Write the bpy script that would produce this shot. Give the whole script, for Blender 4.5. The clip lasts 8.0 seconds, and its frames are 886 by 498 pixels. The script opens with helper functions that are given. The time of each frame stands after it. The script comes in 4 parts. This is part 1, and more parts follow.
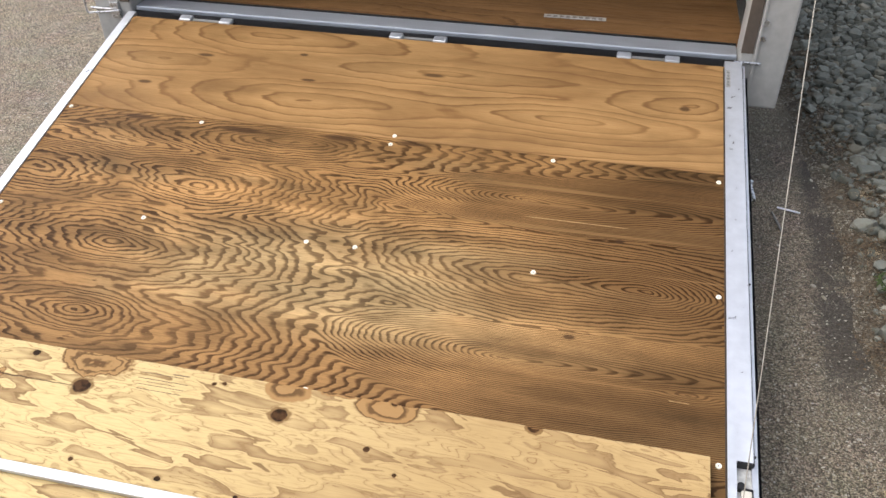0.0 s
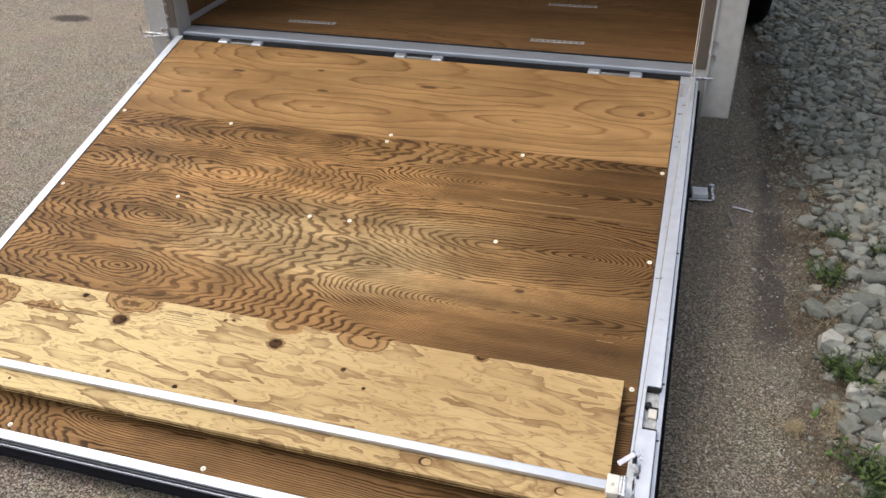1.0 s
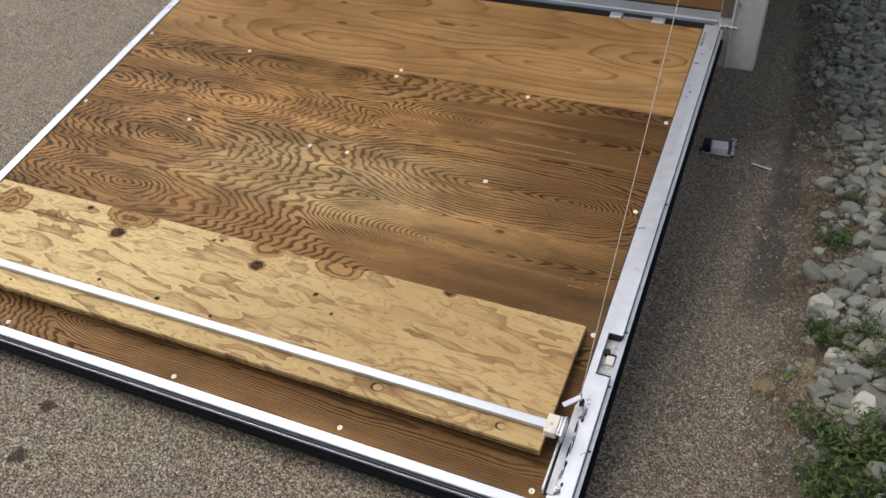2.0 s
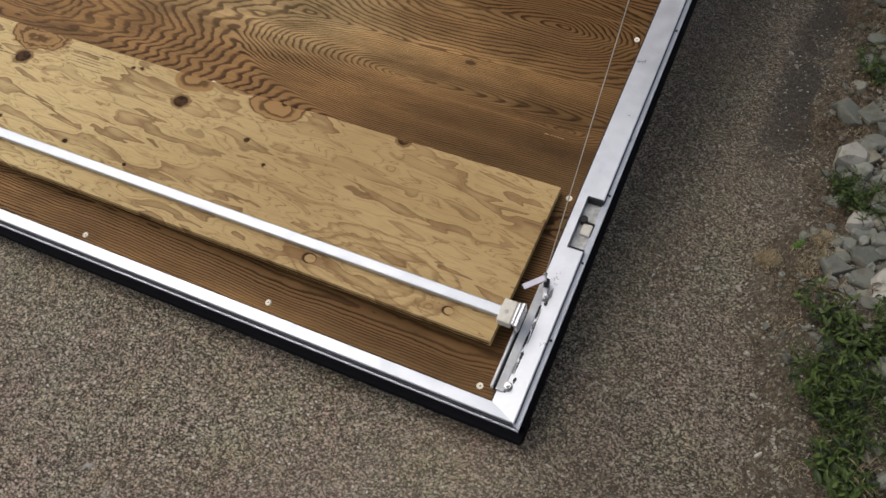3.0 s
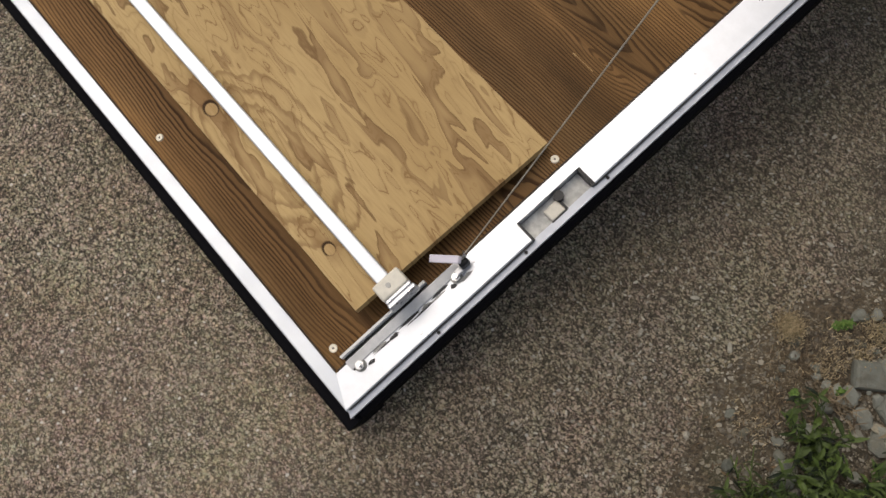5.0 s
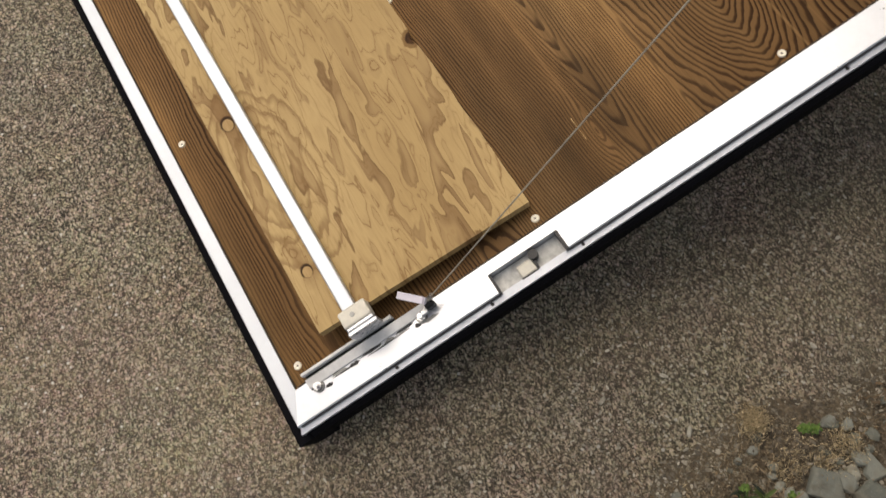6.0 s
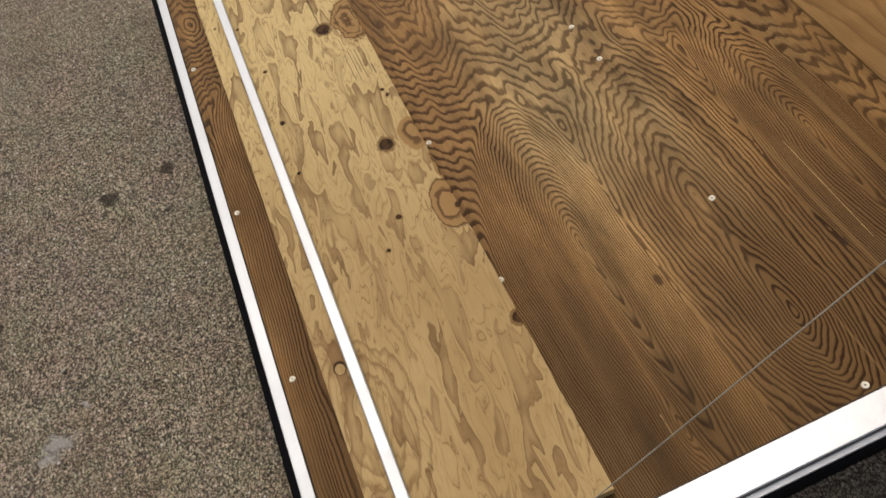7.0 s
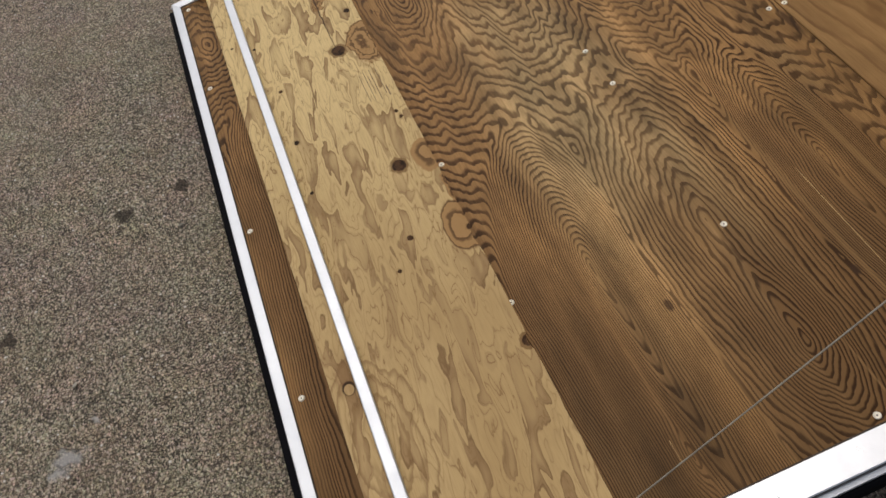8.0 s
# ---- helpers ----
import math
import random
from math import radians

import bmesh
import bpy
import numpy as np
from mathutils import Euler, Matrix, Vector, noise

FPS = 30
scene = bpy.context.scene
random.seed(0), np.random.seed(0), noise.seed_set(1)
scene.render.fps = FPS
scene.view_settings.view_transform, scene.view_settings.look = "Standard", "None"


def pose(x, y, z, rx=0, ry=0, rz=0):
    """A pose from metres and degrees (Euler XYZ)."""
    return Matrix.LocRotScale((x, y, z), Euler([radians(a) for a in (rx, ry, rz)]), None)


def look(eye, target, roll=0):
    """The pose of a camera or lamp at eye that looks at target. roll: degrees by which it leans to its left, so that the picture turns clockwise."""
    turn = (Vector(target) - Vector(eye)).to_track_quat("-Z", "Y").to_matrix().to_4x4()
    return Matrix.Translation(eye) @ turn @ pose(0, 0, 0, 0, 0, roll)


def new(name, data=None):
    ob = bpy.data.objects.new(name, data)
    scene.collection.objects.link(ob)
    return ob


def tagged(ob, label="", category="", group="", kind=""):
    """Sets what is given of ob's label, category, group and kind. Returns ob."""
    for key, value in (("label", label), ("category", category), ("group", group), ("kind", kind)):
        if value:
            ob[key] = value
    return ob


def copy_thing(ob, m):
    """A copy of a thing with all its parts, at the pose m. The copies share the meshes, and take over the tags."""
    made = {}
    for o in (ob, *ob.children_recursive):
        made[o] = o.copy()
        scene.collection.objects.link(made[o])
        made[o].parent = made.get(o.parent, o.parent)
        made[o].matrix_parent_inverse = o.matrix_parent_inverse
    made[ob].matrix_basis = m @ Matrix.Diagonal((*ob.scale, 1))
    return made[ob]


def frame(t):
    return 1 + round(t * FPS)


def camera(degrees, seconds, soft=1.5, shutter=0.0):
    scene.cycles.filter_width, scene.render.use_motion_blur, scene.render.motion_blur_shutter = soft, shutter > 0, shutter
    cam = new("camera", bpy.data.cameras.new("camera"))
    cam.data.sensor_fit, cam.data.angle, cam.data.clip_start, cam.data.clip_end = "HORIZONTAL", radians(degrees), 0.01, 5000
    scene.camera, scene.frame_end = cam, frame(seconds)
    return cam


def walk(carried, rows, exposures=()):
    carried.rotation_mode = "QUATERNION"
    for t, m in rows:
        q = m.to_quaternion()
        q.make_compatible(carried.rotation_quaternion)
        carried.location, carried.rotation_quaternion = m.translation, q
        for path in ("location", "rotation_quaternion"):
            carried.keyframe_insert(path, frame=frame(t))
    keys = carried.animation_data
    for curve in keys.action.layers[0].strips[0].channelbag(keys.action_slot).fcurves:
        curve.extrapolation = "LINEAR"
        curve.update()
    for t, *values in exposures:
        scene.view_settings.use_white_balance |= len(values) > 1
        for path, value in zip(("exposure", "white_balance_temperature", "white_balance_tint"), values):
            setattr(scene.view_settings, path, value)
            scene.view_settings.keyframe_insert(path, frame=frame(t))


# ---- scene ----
cam = camera(56.5, 8.0, shutter=0.12)
# the ramp door leans against the trailer: its own axes, x along its outer edge, y up the slope
RAMP = pose(0, 0, 0.0813, 11.53, 0, 0)
PATH = [
    (0, (-0.251, -0.384, 1.378), (-0.611, 0.905, -0.109), -4.2),
    (0.5, (-0.117, -0.548, 1.429), (-0.593, 0.77, 0.002), -6.3),
    (1, (0.015, -0.711, 1.484), (-0.472, 0.638, 0.09), -6.1),
    (1.2, (0.08, -0.734, 1.494), (-0.438, 0.628, 0.124), -5.9),
    (2.3, (0.255, -0.601, 1.418), (-0.381, 0.472, -0.145), -10.4),
    (2.5, (0.228, -0.542, 1.377), (-0.372, 0.435, -0.262), -11.8),
    (3, (0.258, -0.353, 1.297), (-0.309, 0.413, -0.462), -14.2),
    (3.5, (0.342, -0.127, 1.215), (-0.274, 0.389, -0.617), -20.0),
    (4, (0.275, 0.043, 1.131), (-0.292, 0.302, -0.769), -31.1),
    (4.5, (0.242, 0.129, 1.07), (-0.269, 0.216, -0.862), -40.9),
    (4.7, (0.248, 0.152, 1.063), (-0.249, 0.205, -0.874), -41.2),
    (5.8, (0.376, 0.32, 1.053), (-0.255, 0.186, -0.84), -46.1),
    (6, (0.371, 0.327, 1.063), (-0.324, 0.208, -0.809), -43.0),
    (6.5, (0.363, 0.302, 1.128), (-0.611, 0.305, -0.619), -29.2),
    (7, (0.355, 0.277, 1.181), (-0.837, 0.35, -0.424), -22.5),
    (7.5, (0.354, 0.274, 1.202), (-0.913, 0.352, -0.343), -21.5),
    (8, (0.354, 0.281, 1.187), (-0.88, 0.346, -0.386), -22.0),
]
EXPOSURES = [(0.0, 0.90, 6350, 11), (1.2, 0.64, 6350, 11), (2.5, 0.14, 6480, 11), (3.2, -0.21, 6550, 11), (3.9, -0.38, 6750, 11), (4.5, -0.25, 6850, 11), (5.8, 0.12, 7150, 11),
             (6.5, 0.04, 7420, 11), (7.2, -0.18, 7080, 11), (8.0, -0.22, 6720, 11)]
walk(cam, [(t, RAMP @ look(eye, target, roll)) for t, eye, target, roll in PATH], EXPOSURES)

# ---- light: a bright overcast day ----
world = bpy.data.worlds.new("sky")
scene.world = world
world.use_nodes = True
wt = world.node_tree
sky = wt.nodes.new("ShaderNodeTexSky")
sky.sky_type, sky.sun_disc = "NISHITA", False
sky.sun_elevation, sky.sun_rotation = radians(61), radians(-100)
sky.air_density, sky.dust_density, sky.ozone_density = 1.0, 4.0, 1.0
cloud = wt.nodes.new("ShaderNodeHueSaturation")     # cloud cover greys the blue
cloud.inputs["Saturation"].default_value = 0.5
wt.links.new(sky.outputs[0], cloud.inputs["Color"])
wt.links.new(cloud.outputs[0], wt.nodes["Background"].inputs[0])
wt.nodes["Background"].inputs[1].default_value = 0.13
sun = new("sun", bpy.data.lights.new("sun", "SUN"))
sun.data.energy, sun.data.angle, sun.data.color = 0.9, radians(50), (1.0, 0.95, 0.88)
sun.matrix_world = look((-2.7, -0.5, 5.0), (0, 0, 0))

# ---- materials ----
class Nodes:
    """A node material under construction; every method returns an output socket."""

    def __init__(self, name):
        self.mat = bpy.data.materials.new(name)
        self.mat.use_nodes = True
        self.tree = self.mat.node_tree
        self.bsdf = self.tree.nodes["Principled BSDF"]

    def node(self, kind, ins=(), operation="", feature="", smooth=False, colours=False):
        n = self.tree.nodes.new("ShaderNode" + kind)
        if operation:
            n.operation = operation
        if feature:
            n.feature = feature
        if smooth:
            n.interpolation_type = "SMOOTHSTEP"
        if colours:
            n.data_type = "RGBA"
        for key, value in (ins.items() if isinstance(ins, dict) else enumerate(ins)):
            if isinstance(value, bpy.types.NodeSocket):
                self.tree.links.new(value, n.inputs[key])
            elif value is not None:
                n.inputs[key].default_value = value
        return n

    def math(self, op, *ins):
        return self.node("Math", ins, operation=op).outputs[0]

    def add(self, *ins):
        out = ins[0]
        for i in ins[1:]:
            out = self.math("ADD", out, i)
        return out

    def mul(self, a, b):
        return self.math("MULTIPLY", a, b)

    def coords(self):
        return self.node("TexCoord").outputs["Object"]

    def scaled(self, vec, sx, sy, sz=1.0, at=(0, 0, 0)):
        return self.node("Mapping", {"Vector": vec, "Scale": (sx, sy, sz), "Location": at}).outputs[0]

    def noise(self, vec, scale=1.0, detail=2.0, rough=0.5, distort=0.0, colour=False):
        n = self.node("TexNoise", {"Vector": vec, "Scale": scale, "Detail": detail, "Roughness": rough, "Distortion": distort})
        return n.outputs[1 if colour else 0]

    def cells(self, vec, scale, feature="F1", colour=False, rand=1.0):
        n = self.node("TexVoronoi", {"Vector": vec, "Scale": scale, "Randomness": rand}, feature=feature)
        return n.outputs["Color" if colour else "Distance"]

    def step(self, value, a, b, to0=0.0, to1=1.0):
        return self.node("MapRange", {0: value, 1: a, 2: b, 3: to0, 4: to1}, smooth=True).outputs[0]

    def ramp(self, value, stops):
        n = self.node("ValToRGB", (value,))
        els = n.color_ramp.elements
        while len(els) < len(stops):
            els.new(0.5)
        for el, (pos, col) in zip(els, stops):
            el.position, el.color = pos, (*col, 1)
        return n.outputs[0]

    def mix(self, fac, a, b):
        a, b = ((*c, 1) if isinstance(c, tuple) else c for c in (a, b))
        n = self.node("Mix", colours=True)
        for key, value in ((0, fac), (6, a), (7, b)):
            if isinstance(value, bpy.types.NodeSocket):
                self.tree.links.new(value, n.inputs[key])
            else:
                n.inputs[key].default_value = value
        return n.outputs[2]

    def spot(self, xy, x, y, rx, ry, soft=0.5):
        """1 inside an ellipse, 0 outside, from the separated x and y."""
        u = self.math("DIVIDE", self.math("SUBTRACT", xy[0], x), rx)
        v = self.math("DIVIDE", self.math("SUBTRACT", xy[1], y), ry)
        r = self.math("SQRT", self.add(self.mul(u, u), self.mul(v, v)))
        return self.step(r, 1 + soft, 1 - soft)

    def bump(self, height, strength, distance=0.002):
        return self.node("Bump", {"Strength": strength, "Distance": distance, "Height": height}).outputs[0]

    def done(self, colour, rough, metal=0.0, normal=None, **more):
        ins = {"Base Color": (*colour, 1) if isinstance(colour, tuple) else colour, "Roughness": rough, "Metallic": metal, "Normal": normal, **more}
        for key, value in ins.items():
            if isinstance(value, bpy.types.NodeSocket):
                self.tree.links.new(value, self.bsdf.inputs[key])
            elif value is not None:
                self.bsdf.inputs[key].default_value = value
        return self.mat


def stained_plywood(name, early, late, weathered, loops, pitch, swing, along=1.1, across=4.2, rough=0.48, seam=None, worn=(), stain_and_shade=(), eyes=None, trodden=False, thin=False):
    """Rotary-cut softwood veneer under a brown stain: growth rings as contour lines, closed into loops at the places given."""
    k = Nodes(name)
    vec = k.coords()
    sep = k.node("SeparateXYZ", (vec,)).outputs
    low = k.noise(k.scaled(vec, along, across), 1.0, 2.0, 0.45)
    mid = k.noise(k.scaled(vec, 5.0, 16.0, at=(3, 1, 0)), 1.0, 2.0, 0.5)
    fine = k.noise(k.scaled(vec, 30.0, 60.0, at=(1, 5, 0)), 1.0, 2.0, 0.5)
    jag = k.noise(k.scaled(vec, 14.0, 40.0, at=(6, 2, 0)), 1.0, 2.0, 0.6)
    if eyes:
        # rings count outwards from each eye, where the peeling knife cut the crown of a growth layer
        h = None
        sway = k.mul(k.add(k.noise(k.scaled(vec, 2.0, 1.0, at=(8, 6, 0)), 1.0, 2.0, 0.5), -0.5), 0.07)
        for x, y, back, ahead, half, first in eyes:
            u = k.math("SUBTRACT", sep[0], x)
            u = k.math("MAXIMUM", k.math("DIVIDE", u, ahead), k.math("DIVIDE", u, -back))
            v = k.math("DIVIDE", k.math("SUBTRACT", k.add(sep[1], sway), y), half)
            r = k.add(k.math("SQRT", k.add(k.mul(u, u), k.mul(v, v))), first)
            h = r if h is None else k.math("SMOOTH_MIN", h, r, 0.6 if thin else 2.5)
        # rings stand closer in some years
        h = k.add(h, k.mul(k.noise(k.scaled(vec, 0.5, 15.0, at=(1, 9, 0)), 1.0, 2.0, 0.55), 1.2 * swing))
        calm = k.mul(k.step(sep[0], -0.8, -0.3, 1.0, 0.6), k.step(sep[1], 0.50, 0.66, k.step(sep[0], -1.2, -1.0, 1.0, 0.45), 1.0))
        h = k.add(h, k.mul(k.add(k.mul(low, swing), k.mul(mid, swing), k.mul(jag, 0.36 * swing)), calm), k.mul(fine, 0.1 if thin else 0.6))
    else:
        h = k.add(k.mul(sep[1], pitch), k.mul(low, swing), k.mul(mid, 2.2 if thin else 5.2), k.mul(fine, 0.5 if thin else 0.85))
    for x, y, rx, ry, lift in loops:
        u = k.math("DIVIDE", k.math("SUBTRACT", sep[0], x), rx)
        v = k.math("DIVIDE", k.math("SUBTRACT", sep[1], y), ry)
        bell = k.math("POWER", 2.718, k.mul(k.add(k.mul(u, u), k.mul(v, v)), -1.0))
        h = k.add(h, k.mul(bell, lift))
    ring = k.math("FRACT", h)
    band = k.add(k.step(ring, 0.40, 0.72), k.mul(k.step(ring, 0.90, 0.98), -1.0))
    if thin:
        band = k.add(k.mul(k.step(ring, 0.0, 0.7), 0.35), k.mul(k.step(ring, 0.7, 0.88), 0.65), k.mul(k.step(ring, 0.9, 1.0), -1.0))
    fibre = k.noise(k.scaled(vec, 18.0, 420.0, at=(7, 2, 0)), 1.0, 3.0, 0.6)
    blotch = k.noise(k.scaled(vec, 1.6, 4.0, at=(9, 4, 0)), 1.0, 3.0, 0.55)
    streak = k.noise(k.scaled(vec, 1.2, 26.0, at=(2, 8, 0)), 1.0, 3.0, 0.6)
    strength = k.step(k.noise(k.scaled(vec, 2.2, 6.0, at=(4, 4, 0)), 1.0, 2.0), 0.34, 0.60, 0.62, 1.0)
    if trodden:
        # the coat hides the grain more towards the near edge
        strength = k.mul(strength, k.step(k.add(sep[0], k.mul(blotch, 0.4), -0.2), -0.75, -0.2, 1.0, 0.74))
        strength = k.mul(strength, k.step(sep[1], 0.08, 0.22, k.step(sep[0], -0.6, -0.25, 1.0, 0.4), 1.0))
    shade = k.noise(k.scaled(vec, 1.7, 7.0, at=(12, 3, 0)), 1.0, 4.0, 0.6)
    if trodden:
        # the lines break up along the fibres
        strength = k.mul(strength, k.step(k.noise(k.scaled(vec, 2.5, 75.0, at=(3, 3, 0)), 1.0, 3.0, 0.6), 0.30, 0.62, 0.70, 1.0))
    col = k.mix(k.mul(band, strength), early, late)
    col = k.mix(k.step(blotch, 0.52, 0.75, 0.0, 0.55), col, k.mix(k.mul(band, 0.85), weathered, late))
    for x, y, rx, ry in worn:
        col = k.mix(k.mul(k.spot(sep, x, y, rx, ry, 0.9), k.step(blotch, 0.3, 0.6, 0.25, 0.8)), col, k.mix(k.mul(band, 0.68), weathered, late))
    col = k.mix(k.step(streak, 0.42, 0.75, 0.0, 0.25 if trodden else 0.45), col, k.mix(0.3, late, early))
    col = k.mix(k.step(shade, 0.42, 0.7, 0.0, 0.35 if trodden else 0.6), col, k.mix(0.22, late, early))
    col = k.mix(k.step(fibre, 0.35, 0.7, 0.0, 0.32), col, late)
    # long streaks and cloudy stains in the coat
    long_tone = k.step(k.noise(k.scaled(vec, 0.8, 15.0, at=(5, 9, 0)), 1.0, 3.0, 0.55), 0.33, 0.66, 0.70, 1.14)
    cloud = k.step(k.noise(k.scaled(vec, 4.5, 9.0, at=(3, 5, 0)), 1.0, 3.0, 0.6, 0.4), 0.38, 0.68, 1.12, 0.66)
    col = k.node("VectorMath", {0: col, "Scale": k.math("POWER", k.mul(long_tone, cloud), 0.35 if thin else 1.0)}, operation="SCALE").outputs[0]
    if trodden:
        # the middle of the sheet is bleached by feet and weather
        pale = k.spot((k.add(sep[0], k.mul(blotch, 0.5), -0.25), k.add(sep[1], k.mul(streak, 0.2), -0.1), sep[2]), -0.78, 0.74, 0.62, 0.27, 0.7)
        edge = k.step(k.add(sep[0], k.mul(blotch, 0.3), -0.15), -0.50, -0.05, 0.98, k.step(k.add(sep[1], k.mul(streak, 0.1)), 0.85, 0.62, 0.39, 0.60))
        col = k.node("VectorMath", {0: col, "Scale": k.add(k.mul(pale, 0.52), edge)}, operation="SCALE").outputs[0]
    for x, y, rx, ry in stain_and_shade:
        # where the stain soaked in twice, and below the flap its shade is painted
        soak_and_shade = k.mul(k.spot((k.add(sep[0], k.mul(blotch, 0.3), -0.15), sep[1], sep[2]), x, y, rx, ry, 0.8), k.step(streak, 0.25, 0.65, 0.15, 0.85))
        col = k.mix(soak_and_shade, col, k.mix(band, k.mix(0.42, late, early), late))
    if trodden:
        # golden threads where the coat has worn through along the fibres
        thread = k.noise(k.scaled(vec, 0.9, 55.0, at=(4, 6, 0)), 1.0, 2.0, 0.5)
        col = k.mix(k.mul(k.step(thread, 0.60, 0.72, 0.0, 0.55), k.step(sep[0], -0.9, -0.3, 0.3, 1.0)), col, (0.30, 0.175, 0.07))
    for x, y, rx, ry in seam or ():
        col = k.mix(k.mul(k.spot(sep, x, y, rx, ry, 0.4), 0.8), col, (0.05, 0.025, 0.012))
    height = k.add(k.mul(band, -0.6), k.mul(fibre, 0.7))
    return k.done(col, k.step(fibre, 0.2, 0.8, rough - 0.08, rough + 0.12), 0.0, k.bump(height, 0.35, 0.0012), **{"Specular IOR Level": 0.08})


def flap_plywood():
    """Bare pale plywood: tan islands of latewood, a few knots, holes and veneer patches."""
    k = Nodes("bare_plywood")
    vec = k.coords()
    sep = k.node("SeparateXYZ", (vec,)).outputs
    slant = k.node("CombineXYZ", (k.add(sep[0], k.mul(sep[1], 0.6)), k.add(sep[1], k.mul(sep[0], 0.05)), 0.0)).outputs[0]
    warp = k.noise(k.scaled(slant, 9.0, 20.0, at=(1, 1, 0)), 1.0, 2.0, 0.5)
    rag = k.noise(k.scaled(slant, 30.0, 100.0, at=(6, 3, 0)), 1.0, 2.0, 0.6)
    isl = k.noise(k.scaled(slant, 9.0, 38.0, at=(5, 2, 0)), 1.0, 2.0, 0.45, 0.5)
    isl = k.add(isl, k.mul(warp, 0.10), k.mul(rag, 0.08))
    bold = k.noise(k.scaled(slant, 4.0, 9.0, at=(3, 8, 0)), 1.0, 2.0, 0.5)
    patch = k.mul(k.mul(k.step(isl, 0.620, 0.640), k.step(isl, 0.80, 0.655, 0.4, 1.0)), k.step(bold, 0.35, 0.58, 0.2, 1.0))
    patch = k.add(patch, k.mul(k.mul(k.step(isl, 0.50, 0.515), k.step(isl, 0.58, 0.53)), 0.22))
    lines = k.math("FRACT", k.add(k.mul(isl, 7.0), k.mul(warp, 0.5)))
    line = k.mul(k.step(lines, 0.86, 0.95), k.step(lines, 1.0, 0.97))
    tone = k.noise(k.scaled(vec, 2.0, 6.0, at=(2, 7, 0)), 1.0, 3.0)
    fibre = k.noise(k.scaled(vec, 25.0, 380.0), 1.0, 3.0, 0.6)
    col = k.mix(k.step(tone, 0.3, 0.7), (0.52, 0.368, 0.172), (0.43, 0.29, 0.126))
    # greener, paler sapwood towards the far end
    col = k.mix(k.mul(k.step(sep[0], -0.35, -1.25), 0.8), col, (0.72, 0.55, 0.265))
    rim = k.mul(k.mul(k.step(isl, 0.612, 0.626), k.step(isl, 0.652, 0.632)), k.step(bold, 0.42, 0.6))
    col = k.mix(k.mul(patch, 0.9), col, k.mix(k.step(tone, 0.35, 0.65), (0.31, 0.195, 0.088), (0.245, 0.148, 0.066)))
    col = k.mix(k.mul(rim, 0.7), col, (0.14, 0.072, 0.027))
    col = k.mix(k.mul(line, k.step(bold, 0.65, 0.40, 0.2, 0.72)), col, (0.22, 0.120, 0.044))
    # rings round the plugged knot near the end
    wavy = k.add(k.mul(warp, 1.1), k.mul(rag, 0.35))
    u, v = k.math("DIVIDE", k.add(sep[0], 0.25), 0.15), k.math("DIVIDE", k.add(sep[1], -0.112), 0.07)
    far = k.add(k.math("SQRT", k.add(k.mul(u, u), k.mul(v, v))), k.mul(wavy, 0.5), -0.35)
    swirl = k.math("FRACT", k.mul(far, 4.5))
    swirl = k.mul(k.mul(k.step(swirl, 0.45, 0.85), k.step(swirl, 1.0, 0.9)), k.mul(k.step(far, 1.25, 1.05), k.step(far, 0.15, 0.3)))
    col = k.mix(k.mul(swirl, k.step(far, 0.3, 0.7, 0.2, 0.6)), col, (0.20, 0.11, 0.043))
    col = k.mix(k.step(fibre, 0.4, 0.75, 0.0, 0.35), col, (0.33, 0.21, 0.10))
    wob = k.node("SeparateXYZ", (k.noise(vec, 55.0, 2.0, 0.5, colour=True),)).outputs
    px = (k.add(sep[0], k.mul(wob[0], 0.024), -0.012), k.add(sep[1], k.mul(wob[1], 0.016), -0.008), sep[2])
    tiny = (k.add(sep[0], k.mul(wob[0], 0.007), -0.0035), k.add(sep[1], k.mul(wob[1], 0.006), -0.003), sep[2])
    # brown heartwood at the veneer's edge
    wide = k.node("SeparateXYZ", (k.noise(vec, 22.0, 3.0, 0.6, colour=True),)).outputs
    qx = (k.add(sep[0], k.mul(wide[0], 0.09), -0.045), k.add(sep[1], k.mul(wide[1], 0.05), -0.025), sep[2])
    mild = (k.add(sep[0], k.mul(wide[0], 0.045), -0.0225), k.add(sep[1], k.mul(wide[1], 0.022), -0.011), sep[2])
    for x, y, rx, ry, place, count in ((-1.205, 0.372, 0.085, 0.034, qx, 5.0), (-0.80, 0.383, 0.050, 0.030, mild, 2.2), (-0.70, 0.398, 0.10, 0.012, qx, 2.0), (-0.595, 0.380, 0.066, 0.034, mild, 3.5),
                                       (-1.58, 0.325, 0.06, 0.05, qx, 5.0), (-1.42, 0.312, 0.06, 0.014, qx, 5.0)):
        s = k.spot(place, x, y, rx, ry, 0.06)
        d = k.math("FRACT", k.mul(k.spot(place, x, y, rx, ry, 0.99), count))
        col = k.mix(k.mul(s, 0.94), col, k.mix(k.mul(k.step(d, 0.45, 0.8), k.step(d, 1.0, 0.93)), (0.35, 0.20, 0.078), (0.115, 0.056, 0.020)))
    # knots and small holes
    for x, y, r in ((-0.793, 0.322, 0.019), (-1.203, 0.311, 0.021), (-0.319, 0.389, 0.013), (-0.609, 0.283, 0.0075), (-0.546, 0.242, 0.005), (-1.133, 0.156, 0.006),
                    (-0.959, 0.15, 0.0075), (-0.807, 0.144, 0.006), (-1.314, 0.133, 0.005), (-1.347, 0.085, 0.004), (-0.945, 0.368, 0.006), (-0.925, 0.372, 0.006), (-1.34, 0.369, 0.009), (-0.585, 0.392, 0.009)):
